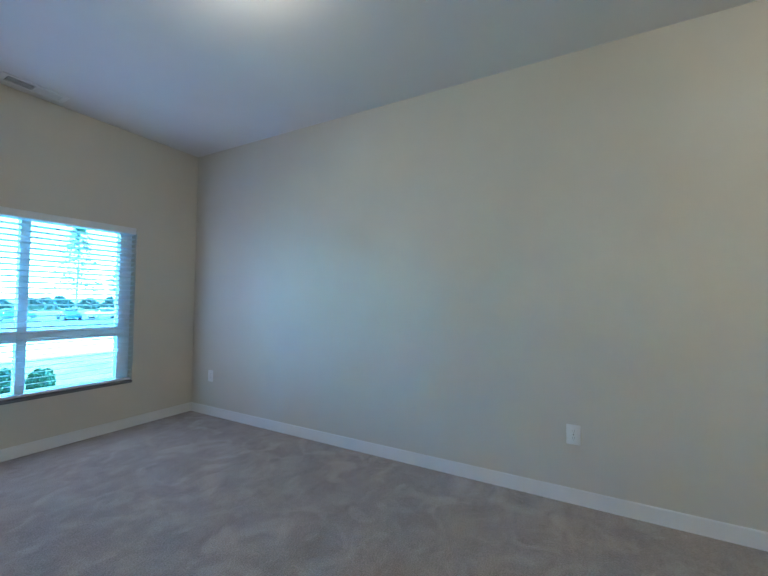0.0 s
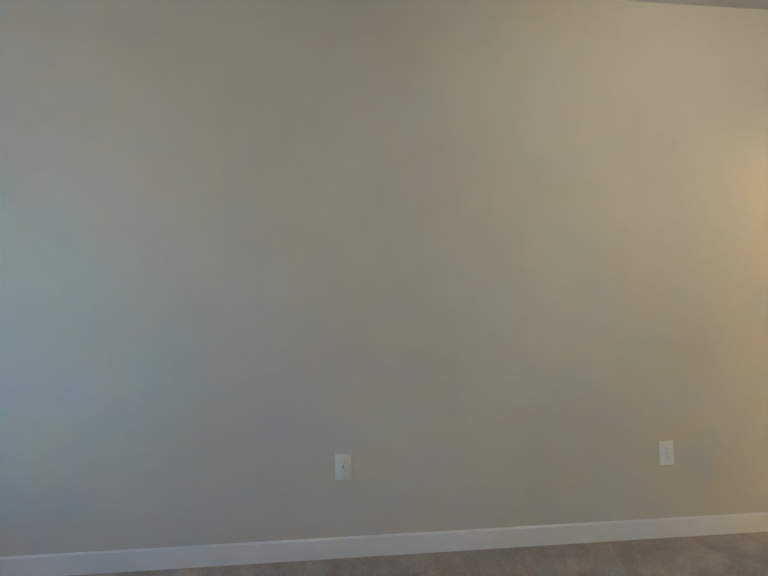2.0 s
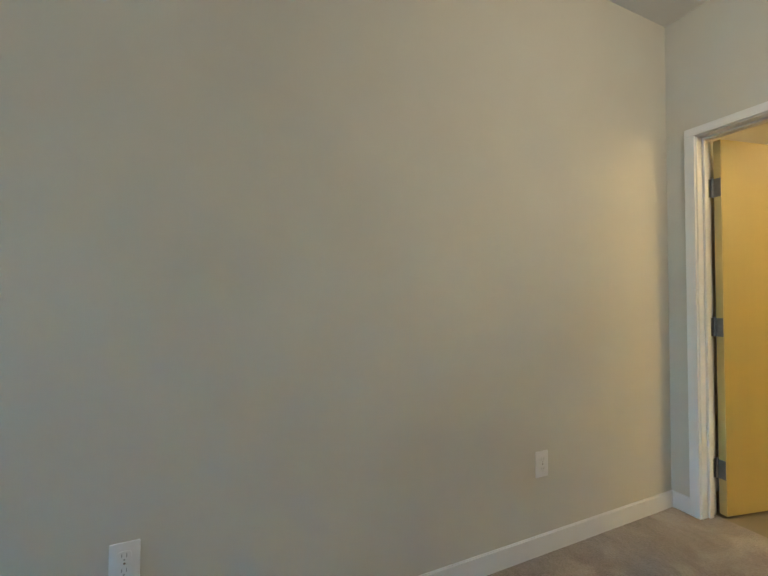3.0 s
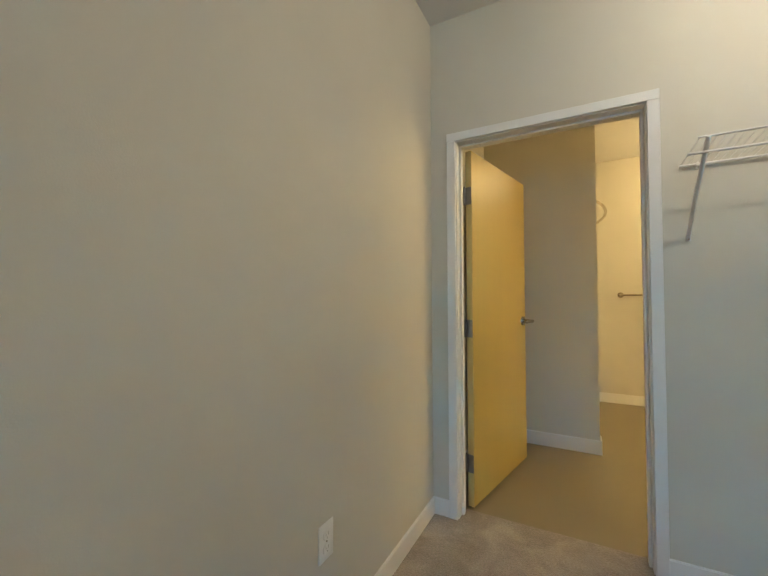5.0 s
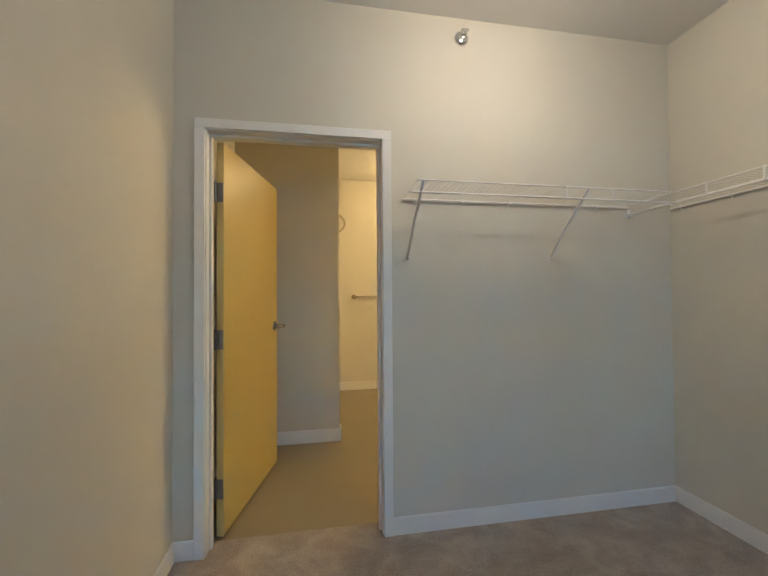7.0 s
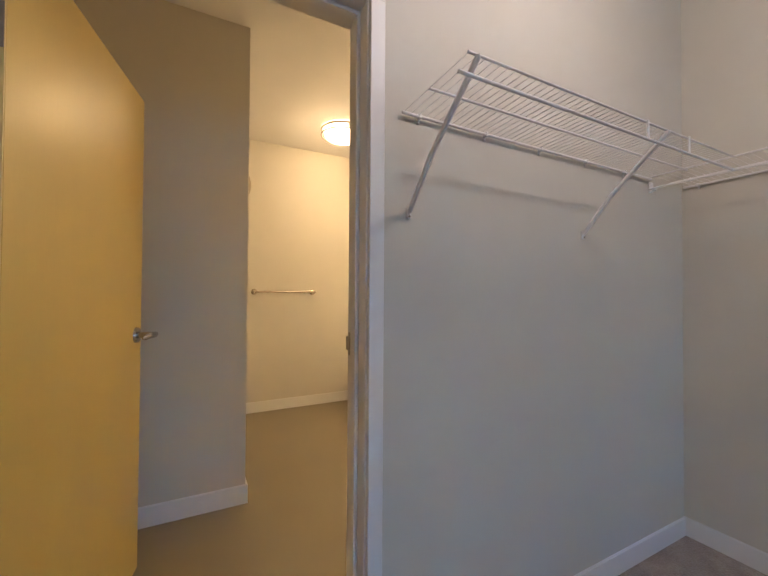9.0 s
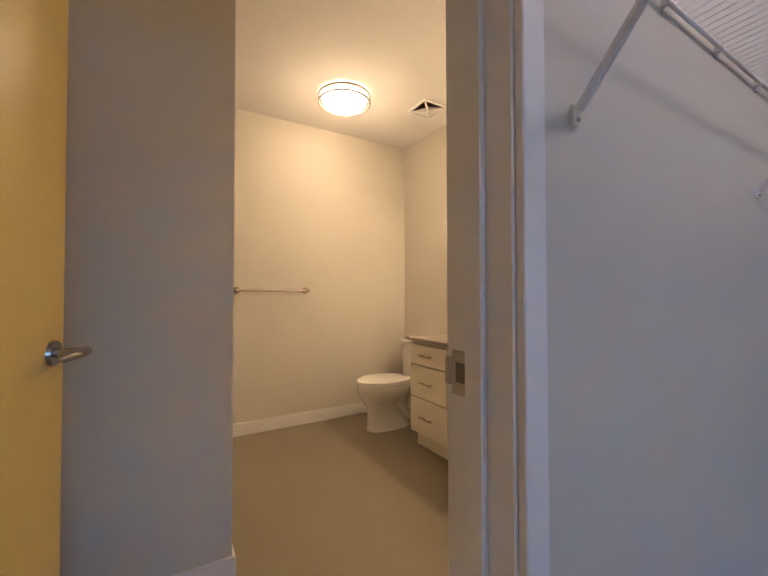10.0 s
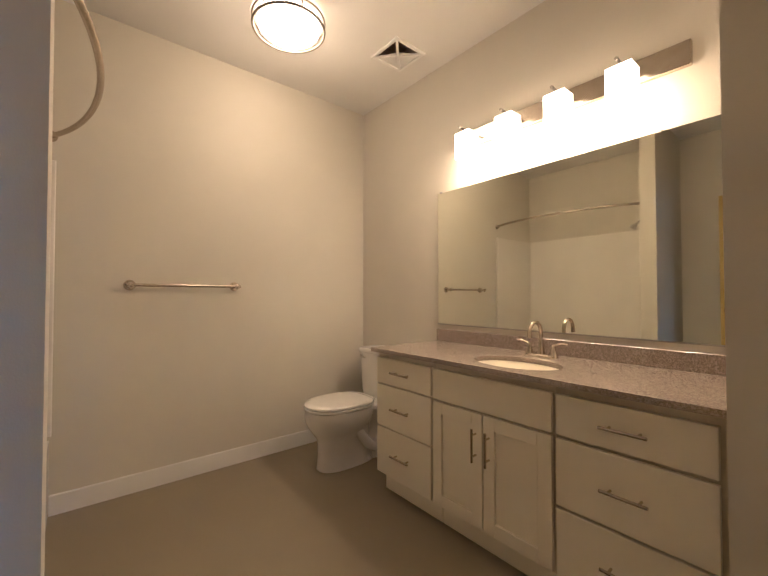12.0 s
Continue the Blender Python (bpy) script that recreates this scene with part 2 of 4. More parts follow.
def cyl(bm, a, b, r1, r2=None, n=16):
    a, b = Vector(a), Vector(b)
    m = Matrix.Translation((a + b) / 2) @ (b - a).to_track_quat("Z", "Y").to_matrix().to_4x4()
    bmesh.ops.create_cone(bm, cap_ends=True, segments=n, radius1=r1, radius2=r1 if r2 is None else r2, depth=(b - a).length, matrix=m)
    return bm


def tube(bm, pts, r, n=10):
    """A round tube along a line of points; r may be one radius or one a point."""
    pts = [Vector(p) for p in pts]
    rings = []
    side = None
    for i, p in enumerate(pts):
        d = (pts[min(i + 1, len(pts) - 1)] - pts[max(i - 1, 0)]).normalized()
        if side is None:
            side = d.orthogonal().normalized()
        side = (side - d * side.dot(d)).normalized()
        up = d.cross(side)
        rad = r[i] if isinstance(r, (list, tuple)) else r
        rings.append([bm.verts.new(p + rad * (math.cos(2 * math.pi * k / n) * side + math.sin(2 * math.pi * k / n) * up)) for k in range(n)])
    for a, b in zip(rings, rings[1:]):
        for k in range(n):
            bm.faces.new((a[k], a[(k + 1) % n], b[(k + 1) % n], b[k]))
    bm.faces.new(rings[0][::-1])
    bm.faces.new(rings[-1])
    return bm


def lathe(bm, profile, n=40, centre=(0, 0, 0), cap=True):
    """Turns (radius, height) pairs round the z axis."""
    c = Vector(centre)
    rings = [[bm.verts.new(c + Vector((r * math.cos(2 * math.pi * k / n), r * math.sin(2 * math.pi * k / n), z))) for k in range(n)] for r, z in profile]
    for a, b in zip(rings, rings[1:]):
        for k in range(n):
            bm.faces.new((a[k], a[(k + 1) % n], b[(k + 1) % n], b[k]))
    if cap:
        bm.faces.new(rings[0][::-1])
        bm.faces.new(rings[-1])
    return bm


def loft(bm, sections, n=36, cap=True):
    """Skins super-ellipses (cx, cy, z, rx, ry, power) from bottom to top."""
    rings = []
    for cx, cy, z, rx, ry, pw in sections:
        ring = []
        for k in range(n):
            a = 2 * math.pi * k / n
            c, s = math.cos(a), math.sin(a)
            p = pw if not isinstance(pw, tuple) else pw[0] if c < 0 else pw[1]
            ring.append(bm.verts.new((cx + rx * math.copysign(abs(c) ** (2 / p), c), cy + ry * math.copysign(abs(s) ** (2 / p), s), z)))
        rings.append(ring)
    for a, b in zip(rings, rings[1:]):
        for k in range(n):
            bm.faces.new((a[k], a[(k + 1) % n], b[(k + 1) % n], b[k]))
    if cap:
        bm.faces.new(rings[0][::-1])
        bm.faces.new(rings[-1])
    return bm


def mesh_of(name, bm, mat, smooth=False):
    bmesh.ops.recalc_face_normals(bm, faces=bm.faces)
    me = bpy.data.meshes.new(name)
    bm.to_mesh(me)
    bm.free()
    me.materials.append(mat)
    if smooth:
        me.shade_smooth()
        me.set_sharp_from_angle(angle=radians(35))
    return me


def part(name, bm, mat, parent, label="", smooth=False):
    ob = new(name, bm if isinstance(bm, bpy.types.Mesh) else mesh_of(name, bm, mat, smooth))
    ob.parent = parent
    if label:
        tagged(ob, label)
    return ob


def thing(name, at, label, category, group="", kind="", turn=0.0):
    ob = new(name)
    ob.empty_display_size = 0.1
    ob.matrix_basis = pose(*at, 0, 0, turn)
    return tagged(ob, label, category, group, kind)


def built(name, bm, mat, label, category, smooth=False):
    return tagged(new(name, mesh_of(name, bm, mat, smooth)), label, category, kind="structure")


def B():
    return bmesh.new()


# ---- walls, floors, ceilings ----
H = 2.74
SOUTH = -6.23
EAST = 2.77
VAN = 2.825
BACK = 2.948
built("wall_west", box(B(), -0.12, 0, SOUTH - 0.15, BACK + 0.12, 0, H), WALL, "long bare greige painted drywall wall", "wall")

bm = B()
WX0, WX1, WZ0, WZ1 = 0.6, 2.12, 0.42, 1.85
box(bm, 0, WX0, SOUTH - 0.15, SOUTH, 0, H)
box(bm, WX1, 3.82, SOUTH - 0.15, SOUTH, 0, H)
box(bm, WX0, WX1, SOUTH - 0.15, SOUTH, 0, WZ0)
box(bm, WX0, WX1, SOUTH - 0.15, SOUTH, WZ1, H)
built("wall_south", bm, WALL, "greige painted wall with the window opening", "wall")

DX0, DX1, DZ = 0.148, 1.0, 2.038
bm = B()
box(bm, 0, DX0 - 0.02, 0, 0.125, 0, H)
box(bm, DX1 + 0.02, VAN + 0.12, 0, 0.125, 0, H)
box(bm, DX0 - 0.02, DX1 + 0.02, 0, 0.125, DZ + 0.02, H)
built("wall_north", bm, WALL, "greige painted wall with the doorway to the bathroom", "wall")
built("wall_closet_east", box(B(), EAST, EAST + 0.12, -1.6, 0, 0, H), WALL, "greige painted side wall of the open closet nook", "wall")
built("wall_nook_return", box(B(), EAST + 0.12, 3.7, -1.6, -1.48, 0, H), WALL, "plain greige painted return wall", "wall")
built("wall_bedroom_east", box(B(), 3.7, 3.82, SOUTH, -1.48, 0, H), WALL, "plain greige painted wall", "wall")
built("wall_vanity", box(B(), VAN, VAN + 0.12, 0.125, BACK + 0.12, 0, H), WALL, "greige painted wall behind the vanity", "wall")
built("wall_chase", box(B(), 2.16, VAN, 0.125, 0.5, 0, H), WALL, "greige painted boxed-out wall at the vanity's end", "wall")
built("wall_stub", box(B(), 0, 0.85, 1.3, 1.42, 0, H), WALL, "greige painted stub wall that shields the bathtub", "wall")
built("wall_back", box(B(), 0, VAN, BACK, BACK + 0.12, 0, H), WALL, "greige painted end wall of the bathroom", "wall")
built("ceiling_bedroom", box(B(), -0.12, 3.82, SOUTH - 0.15, 0.06, H, H + 0.14), CEIL, "white painted flat bedroom ceiling", "ceiling")
VX, VY, VR = 2.51, 2.132, 0.108
bm = B()
gx, gy = (-0.12, VX - VR, VX + VR, 3.82), (0.06, VY - VR, VY + VR, BACK + 0.12)
grid = [[bm.verts.new((x, y, H)) for y in gy] for x in gx]
for i in range(3):
    for j in range(3):
        if (i, j) != (1, 1):
            bm.faces.new((grid[i][j], grid[i][j + 1], grid[i + 1][j + 1], grid[i + 1][j]))
up = bmesh.ops.extrude_face_region(bm, geom=list(bm.faces))["geom"]
bmesh.ops.translate(bm, vec=(0, 0, 0.14), verts=[v for v in up if isinstance(v, bmesh.types.BMVert)])
built("ceiling_bathroom", bm, CEIL, "white painted flat bathroom ceiling", "ceiling")
built("carpet_floor", box(B(), -0.12, 3.82, SOUTH - 0.15, 0.112, -0.15, 0), CARPET, "mottled beige cut-pile carpet with tread marks", "carpet")
built("bathroom_floor", box(B(), -0.12, 3.82, 0.112, BACK + 0.12, -0.15, -0.006), VINYL, "taupe sheet vinyl bathroom floor", "floor")


def baseboard(x0, x1, y0, y1, z0=-0.004, top_z=0.089):
    """One board against a wall, with an eased top edge."""
    b = box(B(), x0, x1, y0, y1, z0, top_z)
    top = [e for e in b.edges if all(v.co.z > 0.08 for v in e.verts)]
    bmesh.ops.bevel(b, geom=top, offset=0.004, segments=2, affect="EDGES")
    return built("baseboard", b, TRIM, "white painted wooden baseboard along the wall", "baseboard")


T = 0.013
baseboard(0, T, SOUTH + T, -T)
baseboard(0, 3.7, SOUTH, SOUTH + T)
baseboard(0, 0.097, -T, 0)
baseboard(1.052, EAST - T, -T, 0)
baseboard(EAST - T, EAST, -1.6, 0)
baseboard(0.79, VAN, BACK - T, BACK, -0.01, 0.1)
baseboard(T, 0.85, 1.3 - T, 1.3, -0.01, 0.1)
baseboard(0.85, 0.85 + T, 1.3 - T, 1.42, -0.01, 0.1)
baseboard(0, T, 0.125, 1.3, -0.01, 0.1)
baseboard(1.06, 2.16 - T, 0.125, 0.125 + T, -0.01, 0.1)
baseboard(2.16 - T, 2.16, 0.125, 0.5, -0.01, 0.1)
baseboard(VAN - T, VAN, 2.08, BACK - T, -0.01, 0.1)


# ---- doorway: jambs, stops, casing, strike ----
def doorway():
    ob = thing("door_frame", ((DX0 + DX1) / 2, 0.0625, 0), "white painted wooden door frame with flat casing", "door frame", kind="structure")
    cx, cy = (DX0 + DX1) / 2, 0.0625

    def bx(*a, bevel=0.002):
        x0, x1, y0, y1, z0, z1 = a
        return box(B(), x0 - cx, x1 - cx, y0 - cy, y1 - cy, z0, z1, bevel)

    part("jamb", bx(DX0 - 0.019, DX0, -0.001, 0.126, -0.006, DZ + 0.019), TRIM, ob)
    j = part("jamb", bx(DX1, DX1 + 0.019, -0.001, 0.126, -0.006, DZ + 0.019), TRIM, ob)
    part("head_jamb", bx(DX0, DX1, -0.001, 0.126, DZ, DZ + 0.019), TRIM, ob)
    part("door_stop", bx(DX0, DX0 + 0.012, 0.046, 0.082, -0.004, DZ - 0.012), TRIM, ob)
    part("door_stop", bx(DX1 - 0.012, DX1, 0.046, 0.082, -0.004, DZ - 0.012), TRIM, ob)
    part("door_stop", bx(DX0, DX1, 0.046, 0.082, DZ - 0.012, DZ), TRIM, ob)
    for y0, y1 in ((-0.016, -0.001), (0.126, 0.141)):
        part("casing", bx(DX0 - 0.052, DX0 - 0.005, y0, y1, -0.004, DZ + 0.005), TRIM, ob)
        part("casing", bx(DX1 + 0.005, DX1 + 0.052, y0, y1, -0.004, DZ + 0.005), TRIM, ob)
        part("casing", bx(DX0 - 0.052, DX1 + 0.052, y0, y1, DZ + 0.005, DZ + 0.05), TRIM, ob)
    s = B()
    for z0, z1 in ((1.002, 1.021), (1.053, 1.072)):
        box(s, DX1 - 0.002 - cx, DX1 + 0.001 - cx, 0.086 - cy, 0.12 - cy, z0, z1)
    box(s, DX1 - 0.002 - cx, DX1 + 0.001 - cx, 0.112 - cy, 0.12 - cy, 1.021, 1.053)
    box(s, DX1 - 0.004 - cx, DX1 + 0.001 - cx, 0.12 - cy, 0.136 - cy, 1.015, 1.06, 0.002)
    strike = part("strike_plate", s, PLATE, ob, "satin nickel strike plate")
    part("latch_hole", box(B(), DX1 - 0.0012 - cx, DX1 + 0.0005 - cx, 0.087 - cy, 0.112 - cy, 1.021, 1.053), LATCH, strike)


doorway()


def lever_set(parent, side):
    """A lever handle on one face of the leaf; side: +1 or -1 along local y."""
    zc, xc = 1.014, 0.795
    y0 = -0.037 if side < 0 else 0.0
    b = B()
    cyl(b, (xc, y0, zc), (xc, y0 + side * 0.009, zc), 0.034, 0.031, 28)
    cyl(b, (xc, y0 + side * 0.009, zc), (xc, y0 + side * 0.064, zc), 0.013, 0.012, 16)
    h = part("handle_rose", b, LEVER, parent, "brushed nickel round rose", True)
    b = B()
    tube(b, [(xc + 0.014, y0 + side * 0.067, zc), (xc - 0.02, y0 + side * 0.07, zc + 0.001), (xc - 0.06, y0 + side * 0.072, zc + 0.002), (xc - 0.1, y0 + side * 0.063, zc - 0.002), (xc - 0.106, y0 + side * 0.057, zc - 0.003)],
         [0.0125, 0.013, 0.011, 0.0095, 0.006], 14)
    part("lever", b, LEVER, h, "", True)


def door_leaf():
    at = (DX0 + 0.013, 0.13, 0)
    ob = thing("door_1", at, "maple veneer flush door standing open into the bathroom", "door", kind="structure", turn=78.3)
    leaf = part("door_leaf", box(B(), 0.003, 0.852, -0.037, 0, 0.012, 2.028, 0.0015), MAPLE, ob)
    part("edge_band", box(B(), -0.0005, 0.0029, -0.0365, -0.0005, 0.012, 2.028), MAPLE_EDGE, leaf, "maple edge band")
    lever_set(ob, -1)
    lever_set(ob, 1)
    for z in (0.25, 1.01, 1.77):
        b = B()
        cyl(b, (-0.004, 0.006, z - 0.05), (-0.004, 0.006, z + 0.05), 0.0075, None, 14)
        cyl(b, (-0.004, 0.006, z + 0.05), (-0.004, 0.006, z + 0.056), 0.005, None, 10)
        box(b, -0.003, -0.0005, -0.036, 0.004, z - 0.05, z + 0.05)
        part("hinge", b, HINGE, ob, "dull steel butt hinge", True)
    part("latch_plate", box(B(), 0.852, 0.8535, -0.032, -0.008, 1.0, 1.06), STEEL, leaf)


door_leaf()
b = B()
for z in (0.25, 1.01, 1.77):
    box(b, DX0 - 0.0005, DX0 + 0.0025, 0.083, 0.125, z - 0.05, z + 0.05)
built("hinge_leaves", b, HINGE, "dull steel hinge leaves let into the door jamb", "hinge")


# ---- window, blind ----
def window():
    cx = (WX0 + WX1) / 2
    ob = thing("window_1", (cx, SOUTH - 0.11, WZ0), "white vinyl window with a mullion and a low rail", "window", kind="structure")
    hw, h = (WX1 - WX0) / 2, WZ1 - WZ0
    y0, y1 = -0.035, 0.03
    b = B()
    box(b, -hw, -hw + 0.1, y0, y1, 0, h)
    box(b, hw - 0.1, hw, y0, y1, 0, h)
    box(b, -hw + 0.1, hw - 0.1, y0, y1, 0, 0.035)
    box(b, -hw + 0.1, hw - 0.1, y0, y1, h - 0.035, h)
    part("window_frame", b, VINYL_FRAME, ob)
    part("mullion", box(B(), -0.03, 0.03, y0 + 0.005, y1 + 0.004, 0.035, h - 0.035, 0.003), VINYL_FRAME, ob)
    for s in (-1, 1):
        x0, x1 = sorted((s * 0.03, s * (hw - 0.1)))
        part("rail", box(B(), x0, x1, y0 + 0.006, y1 + 0.002, 0.42, 0.51, 0.003), VINYL_FRAME, ob)
        for z0, z1 in ((0.035, 0.42), (0.51, h - 0.035)):
            part("pane", box(B(), x0, x1, -0.006, 0.0, z0, z1), GLASS, ob)
    part("window_sill", box(B(), -hw, hw, y1 + 0.001, 0.118, -0.012, 0.012, 0.003), SILL, ob, "sill with its shade put in as dark grey")


window()


def blind():
    cx = (WX0 + WX1) / 2
    ob = thing("window_blind", (cx, SOUTH - 0.036, WZ0 + 0.012), "white horizontal slat blind lowered with open slats", "blind")
    hw = (WX1 - WX0) / 2 - 0.006
    top = WZ1 - WZ0 - 0.012
    part("headrail", box(B(), -hw, hw, -0.028, 0.022, top - 0.045, top - 0.002, 0.003), SLAT, ob)
    part("valance", box(B(), -hw, hw, 0.026, 0.042, top - 0.062, top - 0.001, 0.004), SLAT, ob)
    part("bottom_rail", box(B(), -hw, hw, -0.025, 0.025, 0.004, 0.024, 0.004), SLAT, ob)
    b = B()
    rows = []
    for k in range(5):
        y = -0.025 + 0.0125 * k
        z = 0.0025 * (1 - ((k - 2) / 2) ** 2) + y * 0.2
        rows.append([b.verts.new((x, y, z + dz)) for x in (-hw, hw) for dz in (0, 0.0022)])
    for a, c in zip(rows, rows[1:]):
        b.faces.new((a[0], a[2], c[2], c[0]))
        b.faces.new((a[1], c[1], c[3], a[3]))
        b.faces.new((a[0], c[0], c[1], a[1]))
        b.faces.new((a[2], a[3], c[3], c[2]))
    b.faces.new((rows[0][0], rows[0][1], rows[0][3], rows[0][2]))
    b.faces.new((rows[-1][0], rows[-1][2], rows[-1][3], rows[-1][1]))
    me = mesh_of("slat", b, SLAT)
    n = 31
    for i in range(n):
        s = part("slat", me, SLAT, ob)
        s.location = (0, 0, 0.045 + i * (top - 0.11) / (n - 1))
    for x in (-hw + 0.12, 0.0, hw - 0.12):
        b = B()
        for y in (-0.0268, 0.0268):
            tube(b, [(x, y, 0.02), (x, y, top - 0.045)], 0.0011, 6)
        part("ladder_cord", b, SLAT, ob)


blind()


# ---- electrical plates and vents ----
def outlet():
    ob = thing("wall_outlet", (0, 0, 0), "white plastic duplex outlet plate on the greige wall", "outlet", "wall outlets")
    part("plate", box(B(), 0, 0.006, -0.038, 0.038, -0.059, 0.059, 0.003, 2), PLASTIC, ob, smooth=True)
    for z in (-0.021, 0.021):
        r = part("receptacle", loft(B(), [(0, 0, 0.004, 0.0175, 0.0145, 3.5), (0, 0, 0.0085, 0.0172, 0.0142, 3.5)], 28), PLASTIC, ob)
        r.matrix_basis = Matrix.Translation((0, 0, z)) @ pose(0, 0, 0, 90, 0, 90)
        b = B()
        for y, hh in ((-0.006, 0.0045), (0.006, 0.0055)):
            box(b, y - 0.001, y + 0.001, -hh + 0.003, hh + 0.003, 0.0084, 0.0087)
        cyl(b, (0, -0.009, 0.0083), (0, -0.009, 0.0087), 0.0024, None, 12)
        part("slot", b, SLOT, r, "dark plug slots")
    b = B()
    cyl(b, (0.006, 0, 0), (0.0072, 0, 0), 0.003, 0.0026, 12)
    part("screw", b, NICKEL, ob)
    return ob


o = outlet()
o.matrix_basis = pose(0.0002, -2.583, 0.404)
copy_thing(o, pose(0.0002, -0.982, 0.404))
copy_thing(o, pose(0.0002, -5.92, 0.4))


def ceiling_register():
    ob = thing("ceiling_vent", (1.417, -6.083, H), "white steel ceiling air register with two-way louvres", "vent")
    b = B()
    box(b, -0.19, 0.19, -0.075, -0.048, -0.006, 0)
    box(b, -0.19, 0.19, 0.048, 0.075, -0.006, 0)
    box(b, -0.19, -0.155, -0.048, 0.048, -0.006, 0)
    box(b, 0.155, 0.19, -0.048, 0.048, -0.006, 0)
    box(b, -0.006, 0.006, -0.048, 0.048, -0.006, 0)
    part("frame", b, PLASTIC, ob)
    part("backing", box(B(), -0.155, 0.155, -0.048, 0.048, -0.0012, -0.0004), DARK, ob)
    for i in range(11):
        for s in (-1, 1):
            v = part("louvre", box(B(), -0.0005, 0.0005, -0.048, 0.048, -0.007, 0.007), PLASTIC, ob)
            v.matrix_basis = pose(s * (0.015 + i * 0.0128), 0, -0.0045, 0, -s * 55, 0)


ceiling_register()


def bath_vent():
    ob = thing("exhaust_vent", (VX, VY, H), "white square ceiling exhaust grille with crossed bars", "vent")
    b = B()
    r, w = 0.128, 0.022
    box(b, -r, r, -r, -r + w, -0.012, 0, 0.002)
    box(b, -r, r, r - w, r, -0.012, 0, 0.002)
    box(b, -r, -r + w, -r + w, r - w, -0.012, 0, 0.002)
    box(b, r - w, r, -r + w, r - w, -0.012, 0, 0.002)
    part("frame", b, PLASTIC, ob)
    d = B()
    k = VR - 0.001
    box(d, -k, k, -k, -k + 0.003, -0.001, 0.1)
    box(d, -k, k, k - 0.003, k, -0.001, 0.1)
    box(d, -k, -k + 0.003, -k + 0.003, k - 0.003, -0.001, 0.1)
    box(d, k - 0.003, k, -k + 0.003, k - 0.003, -0.001, 0.1)
    box(d, -k, k, -k, k, 0.1, 0.104)
    part("duct", d, SHAFT, ob, "brown duct with the opening's shade in its colour")
    L = (r - w) * math.sqrt(2)
    for a in (45, 135):
        p = part("cross_bar", box(B(), -L, L, -0.008, 0.008, -0.014 - a * 1e-5, -0.002), PLASTIC, ob)
        p.matrix_basis = pose(0, 0, 0, 0, 0, a)
    for k in (0, 3):
        b = B()
        lo = [b.verts.new(p) for p in ((0, 0.004, 0.016), (0.098, 0.104, -0.006), (-0.098, 0.104, -0.006))]
        hi = [b.verts.new(v.co + Vector((0, 0, 0.0015))) for v in lo]
        b.faces.new(lo)
        b.faces.new(hi[::-1])
        for i in range(3):
            b.faces.new((lo[i], lo[(i + 1) % 3], hi[(i + 1) % 3], hi[i]))
        part("vane", b, PLASTIC, ob).matrix_basis = pose(0, 0, 0, 0, 0, 90 * k)


bath_vent()


def sprinkler():
    ob = thing("fire_sprinkler", (1.449, 0, 2.628), "chrome sidewall fire sprinkler head on the wall", "sprinkler")
    b = B()
    lathe(b, [(0.041, 0), (0.041, 0.004), (0.036, 0.013), (0.026, 0.018), (0.016, 0.02), (0.014, 0.034), (0.009, 0.036)], 32)
    e = part("escutcheon", b, CHROME, ob, "polished chrome escutcheon", True)
    e.matrix_basis = pose(0, 0, 0, 90, 0, 0)
    b = B()
    tube(b, [(-0.009, -0.034, 0), (-0.013, -0.045, 0), (-0.004, -0.06, 0)], 0.0025, 8)
    tube(b, [(0.009, -0.034, 0), (0.013, -0.045, 0), (0.004, -0.06, 0)], 0.0025, 8)
    cyl(b, (0, -0.034, 0), (0, -0.058, 0), 0.003, None, 10)
    part("frame_arms", b, CHROME, ob, "", True)
    b = B()
    box(b, -0.016, 0.016, -0.064, -0.06, -0.004, 0.012, 0.001)
    box(b, -0.02, 0.02, -0.064, -0.045, 0.012, 0.015, 0.001)
    part("deflector", b, CHROME, ob)


sprinkler()


# ---- ceiling lamps ----
def flush_lamp(at, dome, label):
    ob = thing("ceiling_light", at, label, "lamp", "flush ceiling lights")
    part("pan", lathe(B(), [(0.1, 0), (0.165, 0), (0.165, -0.018), (0.1, -0.02)], 48), PLASTIC, ob, "", True)
    part("diffuser", lathe(B(), [(0.172, -0.02), (0.174, -0.05), (0.168, -0.072), (0.145, -0.092), (0.1, -0.108), (0.05, -0.116), (0.004, -0.118)], 56), dome, ob, "glowing frosted glass dome", True)
    for z in (-0.022, -0.07):
        ring = [(0.199 * math.cos(2 * math.pi * k / 56), 0.199 * math.sin(2 * math.pi * k / 56), z) for k in range(57)]
        part("ring", tube(B(), ring, 0.0075, 8), RING, ob, "brushed nickel ring", True)
    for k in range(3):
        a = radians(25 + 120 * k)
        part("strut", tube(B(), [(0.199 * math.cos(a), 0.199 * math.sin(a), -0.022), (0.199 * math.cos(a), 0.199 * math.sin(a), -0.07)], 0.004, 8), NICKEL, ob)
    return ob


